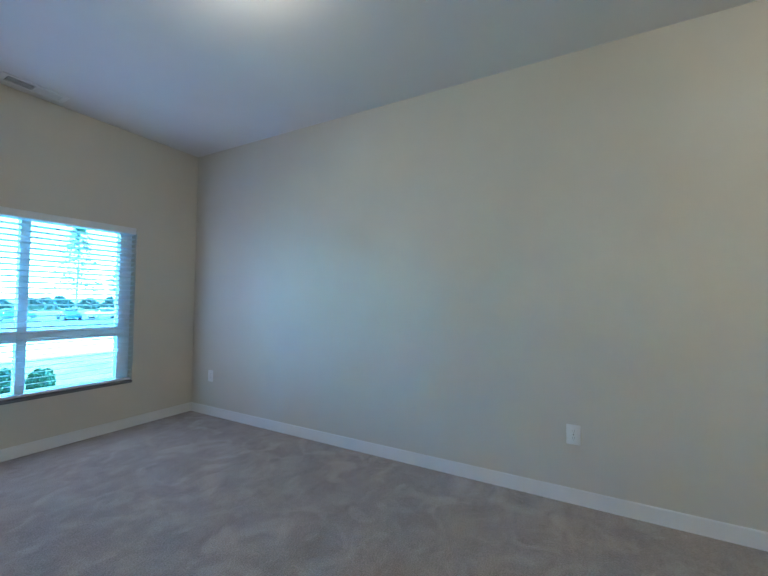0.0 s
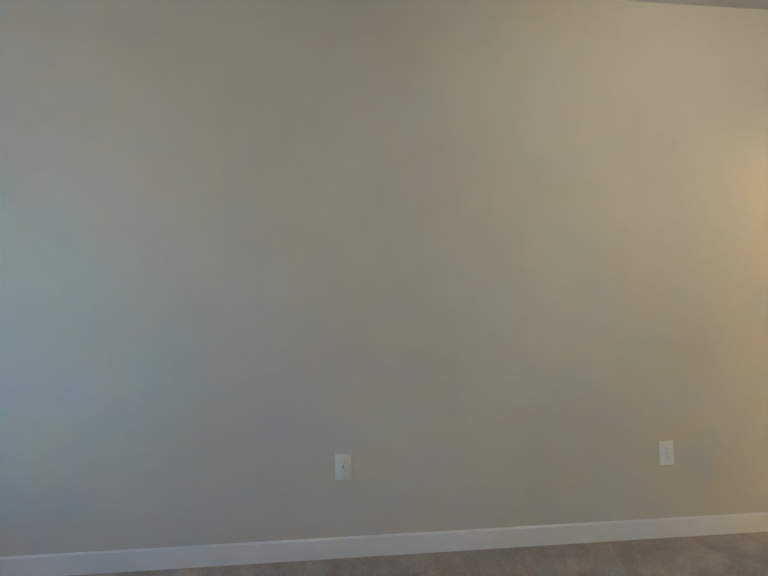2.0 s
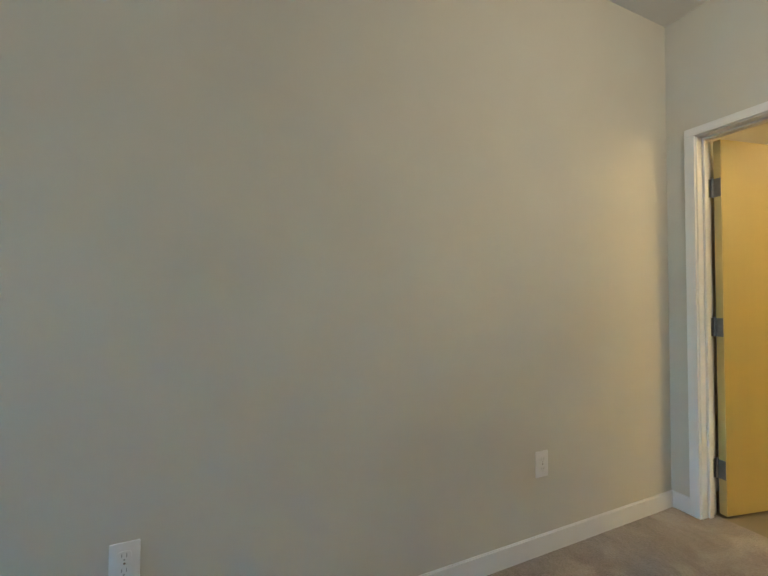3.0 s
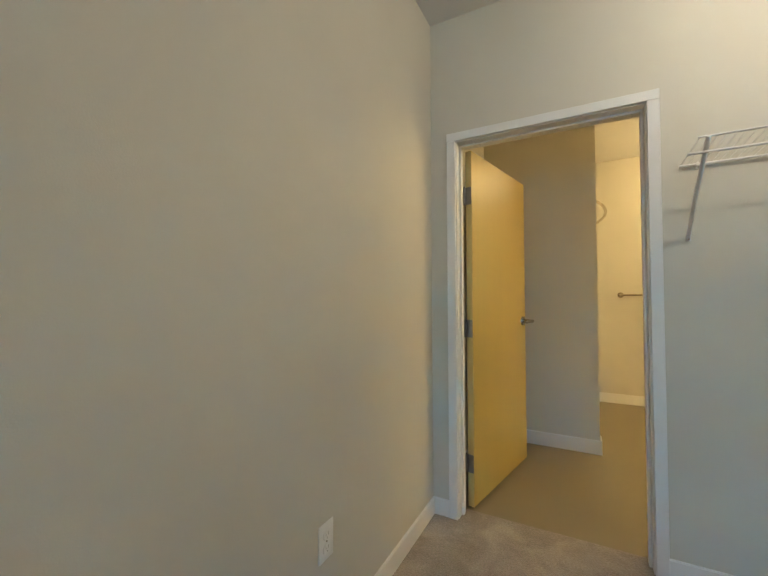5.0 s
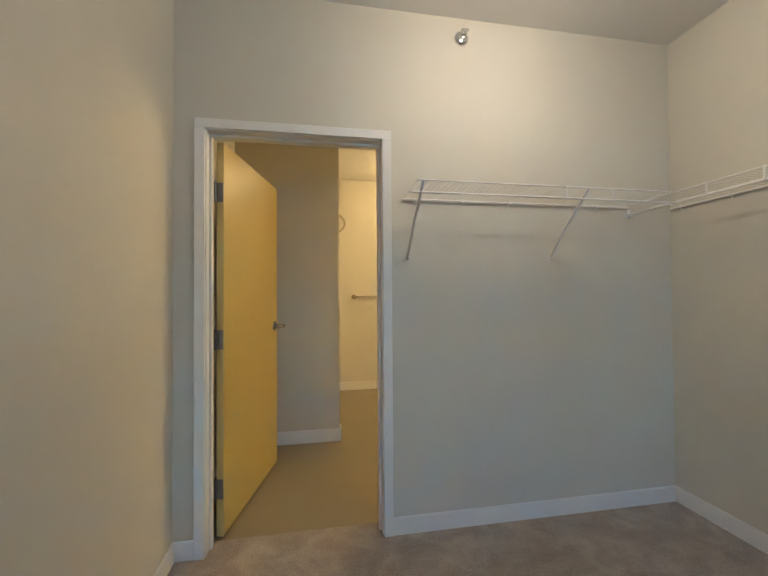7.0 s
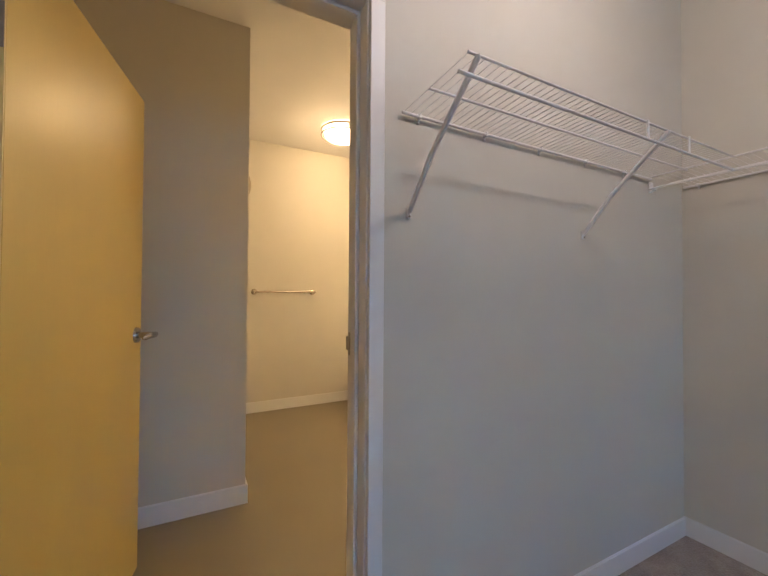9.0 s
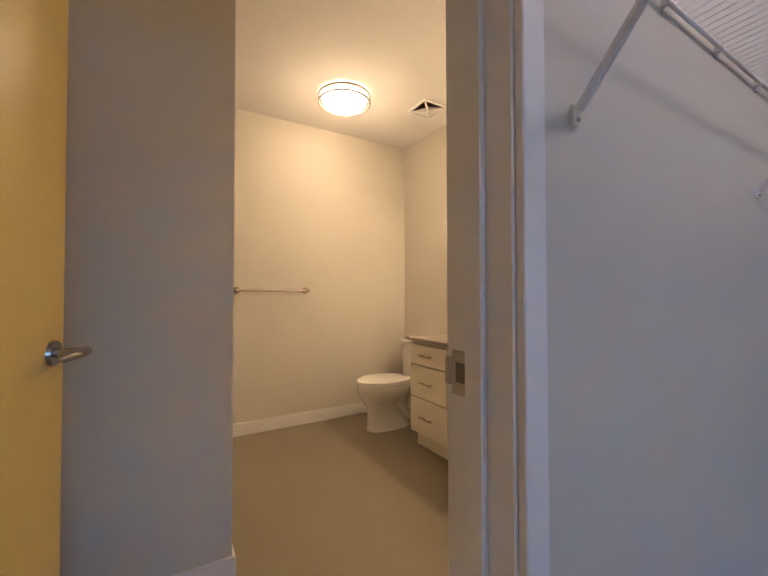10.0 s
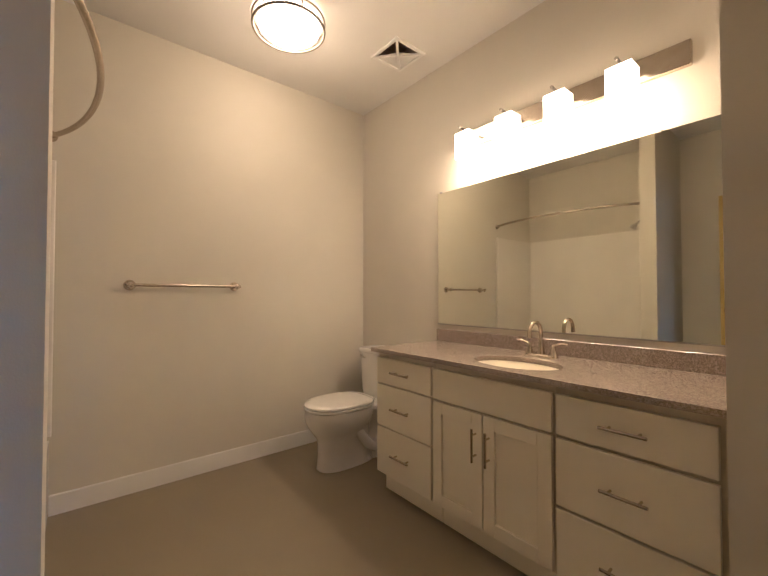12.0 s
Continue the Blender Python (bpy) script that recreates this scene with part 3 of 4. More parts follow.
flush_lamp((1.492, -3.878, H), DOME, "round flush ceiling lamp with nickel rings, lit")
flush_lamp((1.54, -0.83, H), SMALL_DOME, "round flush closet ceiling lamp with nickel rings, lit")
flush_lamp((1.81, 2.285, H), BATH_DOME, "round flush bathroom ceiling lamp with nickel rings, lit")
lamp("bedroom_lamp", "POINT", (1.492, -3.878, H - 0.2), (1.492, -3.878, 0), BED_WATTS, BED_TONE, 0.08)
lamp("closet_lamp", "POINT", (1.54, -0.83, H - 0.165), (1.54, -0.83, 0), CLOSET_WATTS, BED_TONE, 0.055)
lamp("bath_lamp", "POINT", (1.81, 2.285, H - 0.2), (1.81, 2.285, 0), BATH_WATTS, BATH_TONE, 0.08)
lamp("window_daylight", "AREA", ((WX0 + WX1) / 2, SOUTH - 0.148, (WZ0 + WZ1) / 2), ((WX0 + WX1) / 2, 0, (WZ0 + WZ1) / 2), DAY_WATTS, DAY_TONE, (WX1 - WX0 - 0.02, WZ1 - WZ0 - 0.02))
lamp("blind_daylight", "AREA", ((WX0 + WX1) / 2, SOUTH + 0.012, (WZ0 + WZ1) / 2), ((WX0 + WX1) / 2, 0, (WZ0 + WZ1) / 2), SLAT_WATTS, DAY_TONE, (WX1 - WX0 - 0.04, WZ1 - WZ0 - 0.06))


# ---- closet shelves ----
def wire_shelf(at, turn, length, braces, label, clips):
    """Runs along local +x, wall at local y = 0, deck at local z = 0, front at y = -depth."""
    ob = thing("wire_shelf", at, label, "shelf", "wire closet shelves", turn=turn)
    d = 0.305
    f = 0.006
    part("back_rod", tube(B(), [(0, -0.012, -0.006), (length, -0.012, -0.006)], 0.005, 10), WIRE, ob, "", True)
    part("front_rod", tube(B(), [(0, -d, f), (length, -d, f)], 0.0038, 10), WIRE, ob, "", True)
    part("lip_rod", tube(B(), [(-0.03, -d - 0.004, f - 0.056), (length, -d - 0.004, f - 0.056)], 0.0048, 10), WIRE, ob, "", True)
    part("middle_rod", tube(B(), [(0, -d * 0.5, -0.004), (length, -d * 0.5, -0.004)], 0.004, 8), WIRE, ob, "", True)
    me = mesh_of("cross_wire", tube(B(), [(0, -0.006, 0.0), (0, -d - 0.003, f + 0.0045)], 0.0007, 6), WIRE, True)
    n = int(length / 0.0254)
    for i in range(n):
        w = part("cross_wire", me, WIRE, ob)
        w.location.x = 0.008 + i * 0.0254
    for x in braces:
        b = B()
        ys, zs = -d - 0.002, f - 0.06
        tube(b, [(x, ys - 0.003, zs + 0.058), (x, ys + 0.002, zs + 0.05), (x, -0.12, -0.168), (x, -0.01, -0.3)], [0.006, 0.0078, 0.0078, 0.0075], 10)
        box(b, x - 0.007, x + 0.007, -0.009, 0, -0.322, -0.289, 0.002)
        br = part("brace", b, WIRE, ob, "diagonal white steel support brace", True)
        b = B()
        cyl(b, (x, -0.009, -0.315), (x, -0.0115, -0.315), 0.004, 0.0035, 12)
        part("screw", b, NICKEL, br)
    x = 0.06
    while x < length:
        b = B()
        box(b, x - 0.005, x + 0.005, -0.018, 0, -0.014, 0.003, 0.002)
        box(b, x - 0.0035, x + 0.0035, -0.006, 0, -0.025, -0.014, 0.001)
        part("wall_clip", b, PLASTIC, ob)
        x += 0.27
    for x in clips:
        part("label_clip", box(B(), x - 0.0045, x + 0.0045, -d - 0.0095, -d - 0.003, f - 0.058, f + 0.005, 0.002), PLASTIC, ob)
    return ob


wire_shelf((1.113, 0, 1.742), 0, 1.35, (0.027, 0.857), "white vinyl-coated wire closet shelf on the north wall", (0.73, 0.99))
wire_shelf((EAST, -0.012, 1.742), -90, 1.56, (0.86, 1.5), "white vinyl-coated wire closet shelf round the corner", (0.45, 0.68))
b = B()
box(b, 2.458, 2.486, -0.01, 0, 1.676, 1.724, 0.003)
box(b, 2.464, 2.48, -0.028, -0.01, 1.682, 1.694, 0.002)
tagged(new("shelf_end_bracket", mesh_of("shelf_end_bracket", b, WIRE)), "white plastic end bracket that holds the corner shelf", "bracket")


# ---- vanity ----
FX = 2.262


def bar_pull(parent, a, c, x_face):
    """A bar pull between two points of a front, standing off by 3 cm."""
    a, c = Vector(a), Vector(c)
    d = (c - a).normalized()
    out = Vector((-0.03, 0, 0))
    b = B()
    tube(b, [a + out, c + out], 0.0055, 12)
    p = part("bar_pull", b, NICKEL, parent, "brushed nickel bar pull", True)
    L = (c - a).length
    for f in (0.18, 0.82):
        q = a + d * L * f
        b = B()
        cyl(b, q, q + out, 0.0045, None, 10)
        part("post", b, NICKEL, p, "", True)


def front_panel(name, parent, ox, y0, y1, z0, z1, label=""):
    return part(name, box(B(), 0, 0.019, y0 - ox, y1 - ox, z0, z1, 0.0025, 2), CABINET, parent, label)


def shaker_door(parent, oy, y0, y1, z0, z1):
    s = 0.056
    b = B()
    box(b, 0, 0.019, y0 - oy, y0 + s - oy, z0, z1, 0.0015)
    box(b, 0, 0.019, y1 - s - oy, y1 - oy, z0, z1, 0.0015)
    box(b, 0, 0.019, y0 + s - oy, y1 - s - oy, z0, z0 + s, 0.0015)
    box(b, 0, 0.019, y0 + s - oy, y1 - s - oy, z1 - s, z1, 0.0015)
    d = part("door", b, CABINET, parent, "shaker cabinet door with a recessed panel")
    part("panel", box(B(), 0.011, 0.017, y0 + s - oy - 0.002, y1 - s - oy + 0.002, z0 + s - 0.002, z1 - s + 0.002), CABINET, d)
    return d


def carcass(name, y0, y1, label):
    """A cabinet body with a recessed toe kick; origin on the floor at the front plane."""
    oy = (y0 + y1) / 2
    ob = thing(name, (FX, oy, -0.006), label, "cabinet", "vanity cabinets")
    d = VAN - FX - 0.002
    b = B()
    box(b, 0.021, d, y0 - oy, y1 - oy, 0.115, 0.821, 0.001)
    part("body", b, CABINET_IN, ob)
    part("toe_kick", box(B(), 0.075, d, y0 - oy + 0.002, y1 - oy - 0.002, 0, 0.115), CABINET, ob)
    return ob, oy


def drawer_unit(y0, y1, f0, f1, heights, p0, p1, label):
    ob, oy = carcass("vanity_drawer_unit", y0, y1, label)
    for z0, z1, zh in heights:
        dr = front_panel("drawer", ob, oy, f0, f1, z0 + 0.006, z1 + 0.006, "plain slab drawer front")
        bar_pull(dr, (0, p0 - oy, zh + 0.006), (0, p1 - oy, zh + 0.006), 0)
    return ob


drawer_unit(1.6, 2.05, 1.612, 2.042, ((0.638, 0.784, 0.713), (0.392, 0.63, 0.512), (0.122, 0.384, 0.257)), 1.752, 1.895,
            "cream lacquered vanity unit with three slab drawers")
drawer_unit(0.502, 0.99, 0.53, 0.984, ((0.634, 0.782, 0.708), (0.376, 0.62, 0.5), (0.122, 0.366, 0.245)), 0.69, 0.828,
            "cream lacquered vanity unit with three wider drawers")
ob, oy = carcass("vanity_sink_base", 0.992, 1.598, "cream lacquered sink base with two shaker doors")
front_panel("false_front", ob, oy, 1.0, 1.6, 0.64, 0.788)
for y0, y1, yh in ((1.308, 1.598, 1.34), (1.0, 1.302, 1.271)):
    d = shaker_door(ob, oy, y0, y1, 0.128, 0.628)
    bar_pull(d, (0, yh - oy, 0.42), (0, yh - oy, 0.565), 0)

# worktop with an oval cut-out
CT = 0.838
SX, SY, SRX, SRY = 2.45, 1.255, 0.145, 0.205


def worktop():
    ob = thing("vanity_countertop", (2.235, 1.28, CT - 0.022), "brown speckled quartz countertop with an oval sink cut-out", "countertop")
    x0, x1, y0, y1 = 2.235, VAN - 0.001, 0.501, 2.068
    b = B()
    n = 64
    top_in, top_out, bot_in, bot_out = [], [], [], []
    corners = [math.atan2(yy - SY, xx - SX) % (2 * math.pi) for xx in (x0, x1) for yy in (y0, y1)]
    angs = sorted({2 * math.pi * k / n for k in range(n)} | set(corners))
    for a in angs:
        c, s = math.cos(a), math.sin(a)
        tx = ((x1 - SX) / c if c > 0 else (x0 - SX) / c) if abs(c) > 1e-9 else 1e9
        ty = ((y1 - SY) / s if s > 0 else (y0 - SY) / s) if abs(s) > 1e-9 else 1e9
        t = min(tx, ty)
        rr = 1 / math.sqrt((c / SRX) ** 2 + (s / SRY) ** 2)
        for lst, r_, z in ((top_in, rr, 0.022), (top_out, t, 0.022), (bot_in, rr, 0), (bot_out, t, 0)):
            lst.append(b.verts.new((SX + r_ * c - 2.235, SY + r_ * s - 1.28, z)))
    m = len(angs)
    for k in range(m):
        j = (k + 1) % m
        b.faces.new((top_in[k], top_out[k], top_out[j], top_in[j]))
        b.faces.new((bot_in[k], bot_in[j], bot_out[j], bot_out[k]))
        b.faces.new((top_out[k], bot_out[k], bot_out[j], top_out[j]))
        b.faces.new((top_in[k], top_in[j], bot_in[j], bot_in[k]))
    part("slab", b, STONE, ob)
    part("backsplash", box(B(), VAN - 0.021 - 2.235, VAN - 0.001 - 2.235, y0 - 1.28, y1 - 1.28, 0.0221, 0.1, 0.002), STONE, ob)


worktop()
sink = thing("undermount_sink", (SX, SY, CT - 0.16), "white porcelain oval undermount basin", "sink")
b = B()
prof = [(1.06, 0.129), (1.0, 0.129), (0.97, 0.11), (0.9, 0.06), (0.72, 0.02), (0.4, 0.004), (0.12, 0.0)]
rings = [[b.verts.new((f * (SRX - 0.002) * math.cos(2 * math.pi * k / 48), f * (SRY - 0.002) * math.sin(2 * math.pi * k / 48), z)) for k in range(48)] for f, z in prof]
for p, q in zip(rings, rings[1:]):
    for k in range(48):
        b.faces.new((p[k], p[(k + 1) % 48], q[(k + 1) % 48], q[k]))
b.faces.new(rings[-1])
part("basin", b, PORCELAIN, sink, "", True)
part("drain", lathe(B(), [(0.022, 0.0015), (0.022, 0.004), (0.015, 0.005), (0.004, 0.003)], 24), CHROME, sink, "", True)


def faucet():
    ob = thing("faucet", (2.695, 1.262, CT), "brushed nickel two-handle arched bathroom faucet", "faucet")
    part("base_plate", loft(B(), [(0, 0, 0, 0.027, 0.084, 3), (0, 0, 0.008, 0.026, 0.083, 3), (0, 0, 0.014, 0.02, 0.077, 3)], 40), NICKEL, ob, "", True)
    pts = [(0, 0, 0.012), (0, 0, 0.05), (0, 0, 0.1)]
    for k in range(1, 13):
        a = math.pi * k / 12 * 0.98
        pts.append((-0.056 + 0.056 * math.cos(a), 0, 0.118 + 0.056 * math.sin(a)))
    pts.append((-0.114, 0, 0.1))
    part("spout", tube(B(), pts, [0.02, 0.0125] + [0.0098] * (len(pts) - 4) + [0.0102, 0.0112], 18), NICKEL, ob, "", True)
    for s in (-1, 1):
        y = 0.062 * s
        h = part("handle", lathe(B(), [(0.021, 0.01), (0.019, 0.017), (0.0125, 0.036), (0.0088, 0.05), (0.0098, 0.058), (0.007, 0.064), (0.002, 0.066)], 22, (0, y, 0)), NICKEL, ob, "", True)
        part("lever", tube(B(), [(0, y, 0.058), (0.001, y + s * 0.02, 0.068), (0.0, y + s * 0.045, 0.074), (0, y + s * 0.07, 0.072)], [0.007, 0.0058, 0.0058, 0.004], 12), NICKEL, h, "", True)


faucet()

mir = thing("wall_mirror", (VAN, 1.29, CT + 0.108), "large frameless wall mirror above the vanity", "mirror")
part("mirror_glass", box(B(), -0.006, -0.001, -0.782, 0.775, 0.006, 0.905, 0.0015), MIRROR_M, mir, "clear silvered glass")
part("bottom_channel", box(B(), -0.009, 0, -0.783, 0.776, 0, 0.0055), STEEL, mir, "thin dull metal channel")
for y in (-0.5, 0.745):
    part("mirror_clip", box(B(), -0.01, 0, y - 0.009, y + 0.009, 0.9, 0.913, 0.001), STEEL, mir)


def light_bar():
    ob = thing("vanity_light", (VAN, 1.302, 2.137), "brushed nickel vanity light bar with four lit square shades", "lamp")
    part("back_plate", box(B(), -0.026, 0, -0.628, 0.605, -0.052, 0.052, 0.004, 2), NICKEL, ob, "brushed nickel back plate")
    for k in range(4):
        y = -0.41 + 0.2775 * k
        b = B()
        tube(b, [(-0.026, y, 0.009), (-0.1, y, 0.009), (-0.186, y, 0.009)], 0.0062, 12)
        cyl(b, (-0.026, y, 0.009), (-0.034, y, 0.009), 0.017, 0.014, 20)
        cyl(b, (-0.18, y, 0.009), (-0.19, y, 0.009), 0.0085, 0.0075, 14)
        cyl(b, (-0.122, y, -0.0065), (-0.122, y, 0.016), 0.011, 0.008, 16)
        part("arm", b, RING, ob, "dark nickel rod across the shade", True)
        b = B()
        w = 0.052
        box(b, -0.122 - w, -0.122 + w, y - w, y + w, -0.168, -0.008, 0.007, 3)
        shade = part("shade", b, SHADE, ob, "glowing frosted glass shade", True)
        # thin cap added over the shade to hold back its upward light
        part("uplight_block", box(B(), -0.122 - w - 0.001, -0.122 + w + 0.001, y - w - 0.001, y + w + 0.001, -0.0125, -0.0065, 0.002), PLASTIC, shade)
        part("bulb", lathe(B(), [(0.038, -0.1685), (0.042, -0.17), (0.038, -0.1725), (0.01, -0.174)], 24, (-0.122, y, 0)), BULB, shade, "bright bulb end", True)
        lamp("vanity_lamp", "POINT", (VAN - 0.122, 1.302 + y, 2.137 - 0.205), (VAN - 0.122, 1.302 + y, 0), BAR_WATTS, BATH_TONE, 0.035)


light_bar()


# ---- toilet ----
def toilet():
    cy = 2.49
    ob = thing("toilet", (2.3, cy, -0.006), "white porcelain two-piece toilet with the lid closed", "toilet")
    b = B()
    loft(b, [(0.04, 0, 0, 0.215, 0.105, 2.6), (0.04, 0, 0.02, 0.212, 0.102, 2.6), (0.035, 0, 0.09, 0.203, 0.096, 2.5), (0.028, 0, 0.16, 0.199, 0.095, 2.4), (0.022, 0, 0.2, 0.2, 0.1, 2.4),
             (0.006, 0, 0.235, 0.208, 0.12, 2.3), (-0.008, 0, 0.27, 0.222, 0.148, 2.2), (-0.018, 0, 0.315, 0.234, 0.169, (2.1, 3.0)), (-0.02, 0, 0.345, 0.238, 0.176, (2.1, 3.1)), (-0.02, 0, 0.375, 0.238, 0.178, (2.1, 3.2)), (-0.02, 0, 0.392, 0.232, 0.174, (2.1, 3.2))], 44)
    part("bowl", b, PORCELAIN, ob, "", True)
    part("rear_deck", loft(B(), [(0.33, 0, 0.0, 0.14, 0.085, 4), (0.33, 0, 0.2, 0.14, 0.07, 4), (0.3, 0, 0.3, 0.19, 0.1, 4), (0.3, 0, 0.37, 0.21, 0.16, 4), (0.3, 0, 0.392, 0.208, 0.16, 4)], 36), PORCELAIN, ob, "", True)
    tr = B()
    for s in (-1, 1):
        tube(tr, [(0.02, s * 0.075, 0.28), (0.09, s * 0.083, 0.22), (0.16, s * 0.085, 0.13), (0.22, s * 0.083, 0.09), (0.29, s * 0.08, 0.13), (0.35, s * 0.075, 0.2)], [0.03, 0.036, 0.04, 0.04, 0.038, 0.03], 14)
    part("trapway", tr, PORCELAIN, ob, "moulded porcelain trapway", True)
    for s in (-1, 1):
        part("bolt_cap", lathe(B(), [(0.014, 0.02), (0.014, 0.032), (0.009, 0.04), (0.002, 0.042)], 16, (0.17, s * 0.098, 0)), PORCELAIN, ob, "", True)
    def egg(z, k, f=1.0):
        return (-0.025, 0, z, 0.238 * k, 0.18 * k, (2.1, 3.4))
    part("seat", loft(B(), [egg(0.394, 0.97), egg(0.398, 1.0), egg(0.41, 1.0), egg(0.414, 0.98)], 48), PORCELAIN, ob, "white closed toilet seat", True)
    part("lid", loft(B(), [egg(0.416, 0.97), egg(0.42, 0.995), egg(0.43, 0.99), egg(0.437, 0.95), egg(0.44, 0.8)], 48), PORCELAIN, ob, "white closed lid", True)
    hg = B()
    for s in (-1, 1):
        cyl(hg, (0.215, s * 0.05, 0.42), (0.215, s * 0.09, 0.42), 0.014, None, 14)
    part("lid_hinge", hg, PORCELAIN, ob, "", True)
    tank = B()
    loft(tank, [(0.405, 0, 0.392, 0.088, 0.19, 8), (0.405, 0, 0.42, 0.095, 0.205, 8), (0.405, 0, 0.59, 0.1, 0.212, 8), (0.405, 0, 0.712, 0.103, 0.217, 8)], 48)
    t = part("tank", tank, PORCELAIN, ob, "", True)
    part("tank_lid", loft(B(), [(0.405, 0, 0.713, 0.11, 0.225, 8), (0.405, 0, 0.717, 0.113, 0.229, 8), (0.405, 0, 0.736, 0.113, 0.229, 8), (0.405, 0, 0.746, 0.107, 0.223, 8)], 48), PORCELAIN, ob, "", True)
    b = B()
    cyl(b, (0.301, 0.165, 0.685), (0.285, 0.165, 0.685), 0.014, 0.012, 16)
    tube(b, [(0.284, 0.165, 0.685), (0.28, 0.135, 0.683), (0.281, 0.1, 0.679)], [0.007, 0.006, 0.007], 10)
    part("flush_lever", b, CHROME, t, "chrome flush lever", True)


toilet()


# ---- towel bar, tub, shower ----
tb = thing("towel_bar", (1.425, BACK, 1.205), "brushed nickel towel bar on the greige wall", "towel bar")
for x in (-0.298, 0.298):
    b = B()
    cyl(b, (x, 0, 0), (x, -0.01, 0), 0.031, 0.027, 28)
    cyl(b, (x, -0.009, 0), (x, -0.062, 0), 0.011, 0.01, 16)
    bmesh.ops.create_uvsphere(b, u_segments=16, v_segments=10, radius=0.018, matrix=Matrix.Translation((x, -0.066, 0)))
    part("post", b, NICKEL, tb, "", True)
part("bar", tube(B(), [(-0.318, -0.066, 0), (0.318, -0.066, 0)], 0.0098, 14), NICKEL, tb, "", True)

tub = thing("bathtub", (0.395, 2.184, -0.006), "white acrylic alcove bathtub with a plain apron", "bathtub")
b = B()
hx, hy = 0.392, 0.762
outer = [(-hx, -hy), (hx, -hy), (hx, hy), (-hx, hy)]
rim_in = [(-hx + 0.06, -hy + 0.09), (hx - 0.075, -hy + 0.09), (hx - 0.075, hy - 0.09), (-hx + 0.06, hy - 0.09)]
floor_in = [(-hx + 0.12, -hy + 0.2), (hx - 0.14, -hy + 0.2), (hx - 0.14, hy - 0.16), (-hx + 0.12, hy - 0.16)]
rows = [[b.verts.new((x, y, z)) for x, y in pts] for pts, z in ((outer, 0), (outer, 0.41), (rim_in, 0.41), (floor_in, 0.06))]
for p, q in zip(rows, rows[1:]):
    for k in range(4):
        b.faces.new((p[k], p[(k + 1) % 4], q[(k + 1) % 4], q[k]))
b.faces.new(rows[-1])
bmesh.ops.bevel(b, geom=[e for e in b.edges if min(v.co.z for v in e.verts) > 0.03], offset=0.02, segments=3, affect="EDGES")
part("tub_shell", b, ACRYLIC, tub, "", True)
sur = thing("tub_surround", (0.395, 2.184, 0.405), "white acrylic tub surround panels", "tub surround")
part("back_panel", box(B(), -0.394, -0.378, -0.763, 0.763, 0, 1.455, 0.003), ACRYLIC, sur)
part("side_panel", box(B(), -0.378, 0.402, 0.745, 0.763, 0, 1.455, 0.005, 2), ACRYLIC, sur)
part("side_panel", box(B(), -0.378, 0.402, -0.763, -0.745, 0, 1.455, 0.005, 2), ACRYLIC, sur)

rod = thing("shower_rod", (0.77, 2.184, 1.99), "curved brushed nickel shower curtain rod", "curtain rod")
pts = []
for k in range(33):
    f = -1 + 2 * k / 32
    pts.append((0.185 * (1 - f * f) ** 0.8, 0.755 * f, 0))
part("curved_tube", tube(B(), pts, 0.0125, 14), NICKEL, rod, "", True)
for s in (-1, 1):
    b = B()
    cyl(b, (0, s * 0.7638, 0), (0, s * 0.745, 0), 0.032, 0.02, 24)
    part("flange", b, NICKEL, rod, "", True)

sh = thing("shower_fixture", (0.42, 1.42, 1.9), "chrome shower head on a bent arm", "shower head")
part("arm", tube(B(), [(0, 0, 0), (0, 0.07, 0.008), (0, 0.13, -0.012), (0, 0.165, -0.045)], 0.009, 12), CHROME, sh, "", True)
b = B()
cyl(b, (0, 0, 0), (0, 0.008, 0), 0.03, 0.026, 20)
part("wall_flange", b, CHROME, sh, "", True)
b = B()
cyl(b, (0, 0.155, -0.035), (0, 0.185, -0.07), 0.014, 0.036, 20)
cyl(b, (0, 0.185, -0.07), (0, 0.19, -0.078), 0.036, 0.034, 20)
part("spray_face", b, CHROME, sh, "", True)

# ---- outside the window ----
GZ = -1.7
g = B()
box(g, -400, 400, -600, 400, GZ - 0.5, GZ)
built("ground", g, GRASS, "dry green lawn that reaches the horizon", "ground")
built("foundation", box(B(), -0.1, 3.8, SOUTH - 0.14, BACK + 0.1, GZ - 0.2, -0.151), CONCRETE, "plain concrete foundation under the rooms", "foundation")
built("pavement", box(B(), -90, 60, -36, -25, GZ - 0.02, GZ + 0.1, 0.02), CONCRETE, "pale concrete pavement beyond the lawn", "pavement")
built("road", box(B(), -160, 120, -90, -36.2, GZ - 0.2, GZ + 0.01), ASPHALT, "sunlit grey asphalt parking lot", "road")


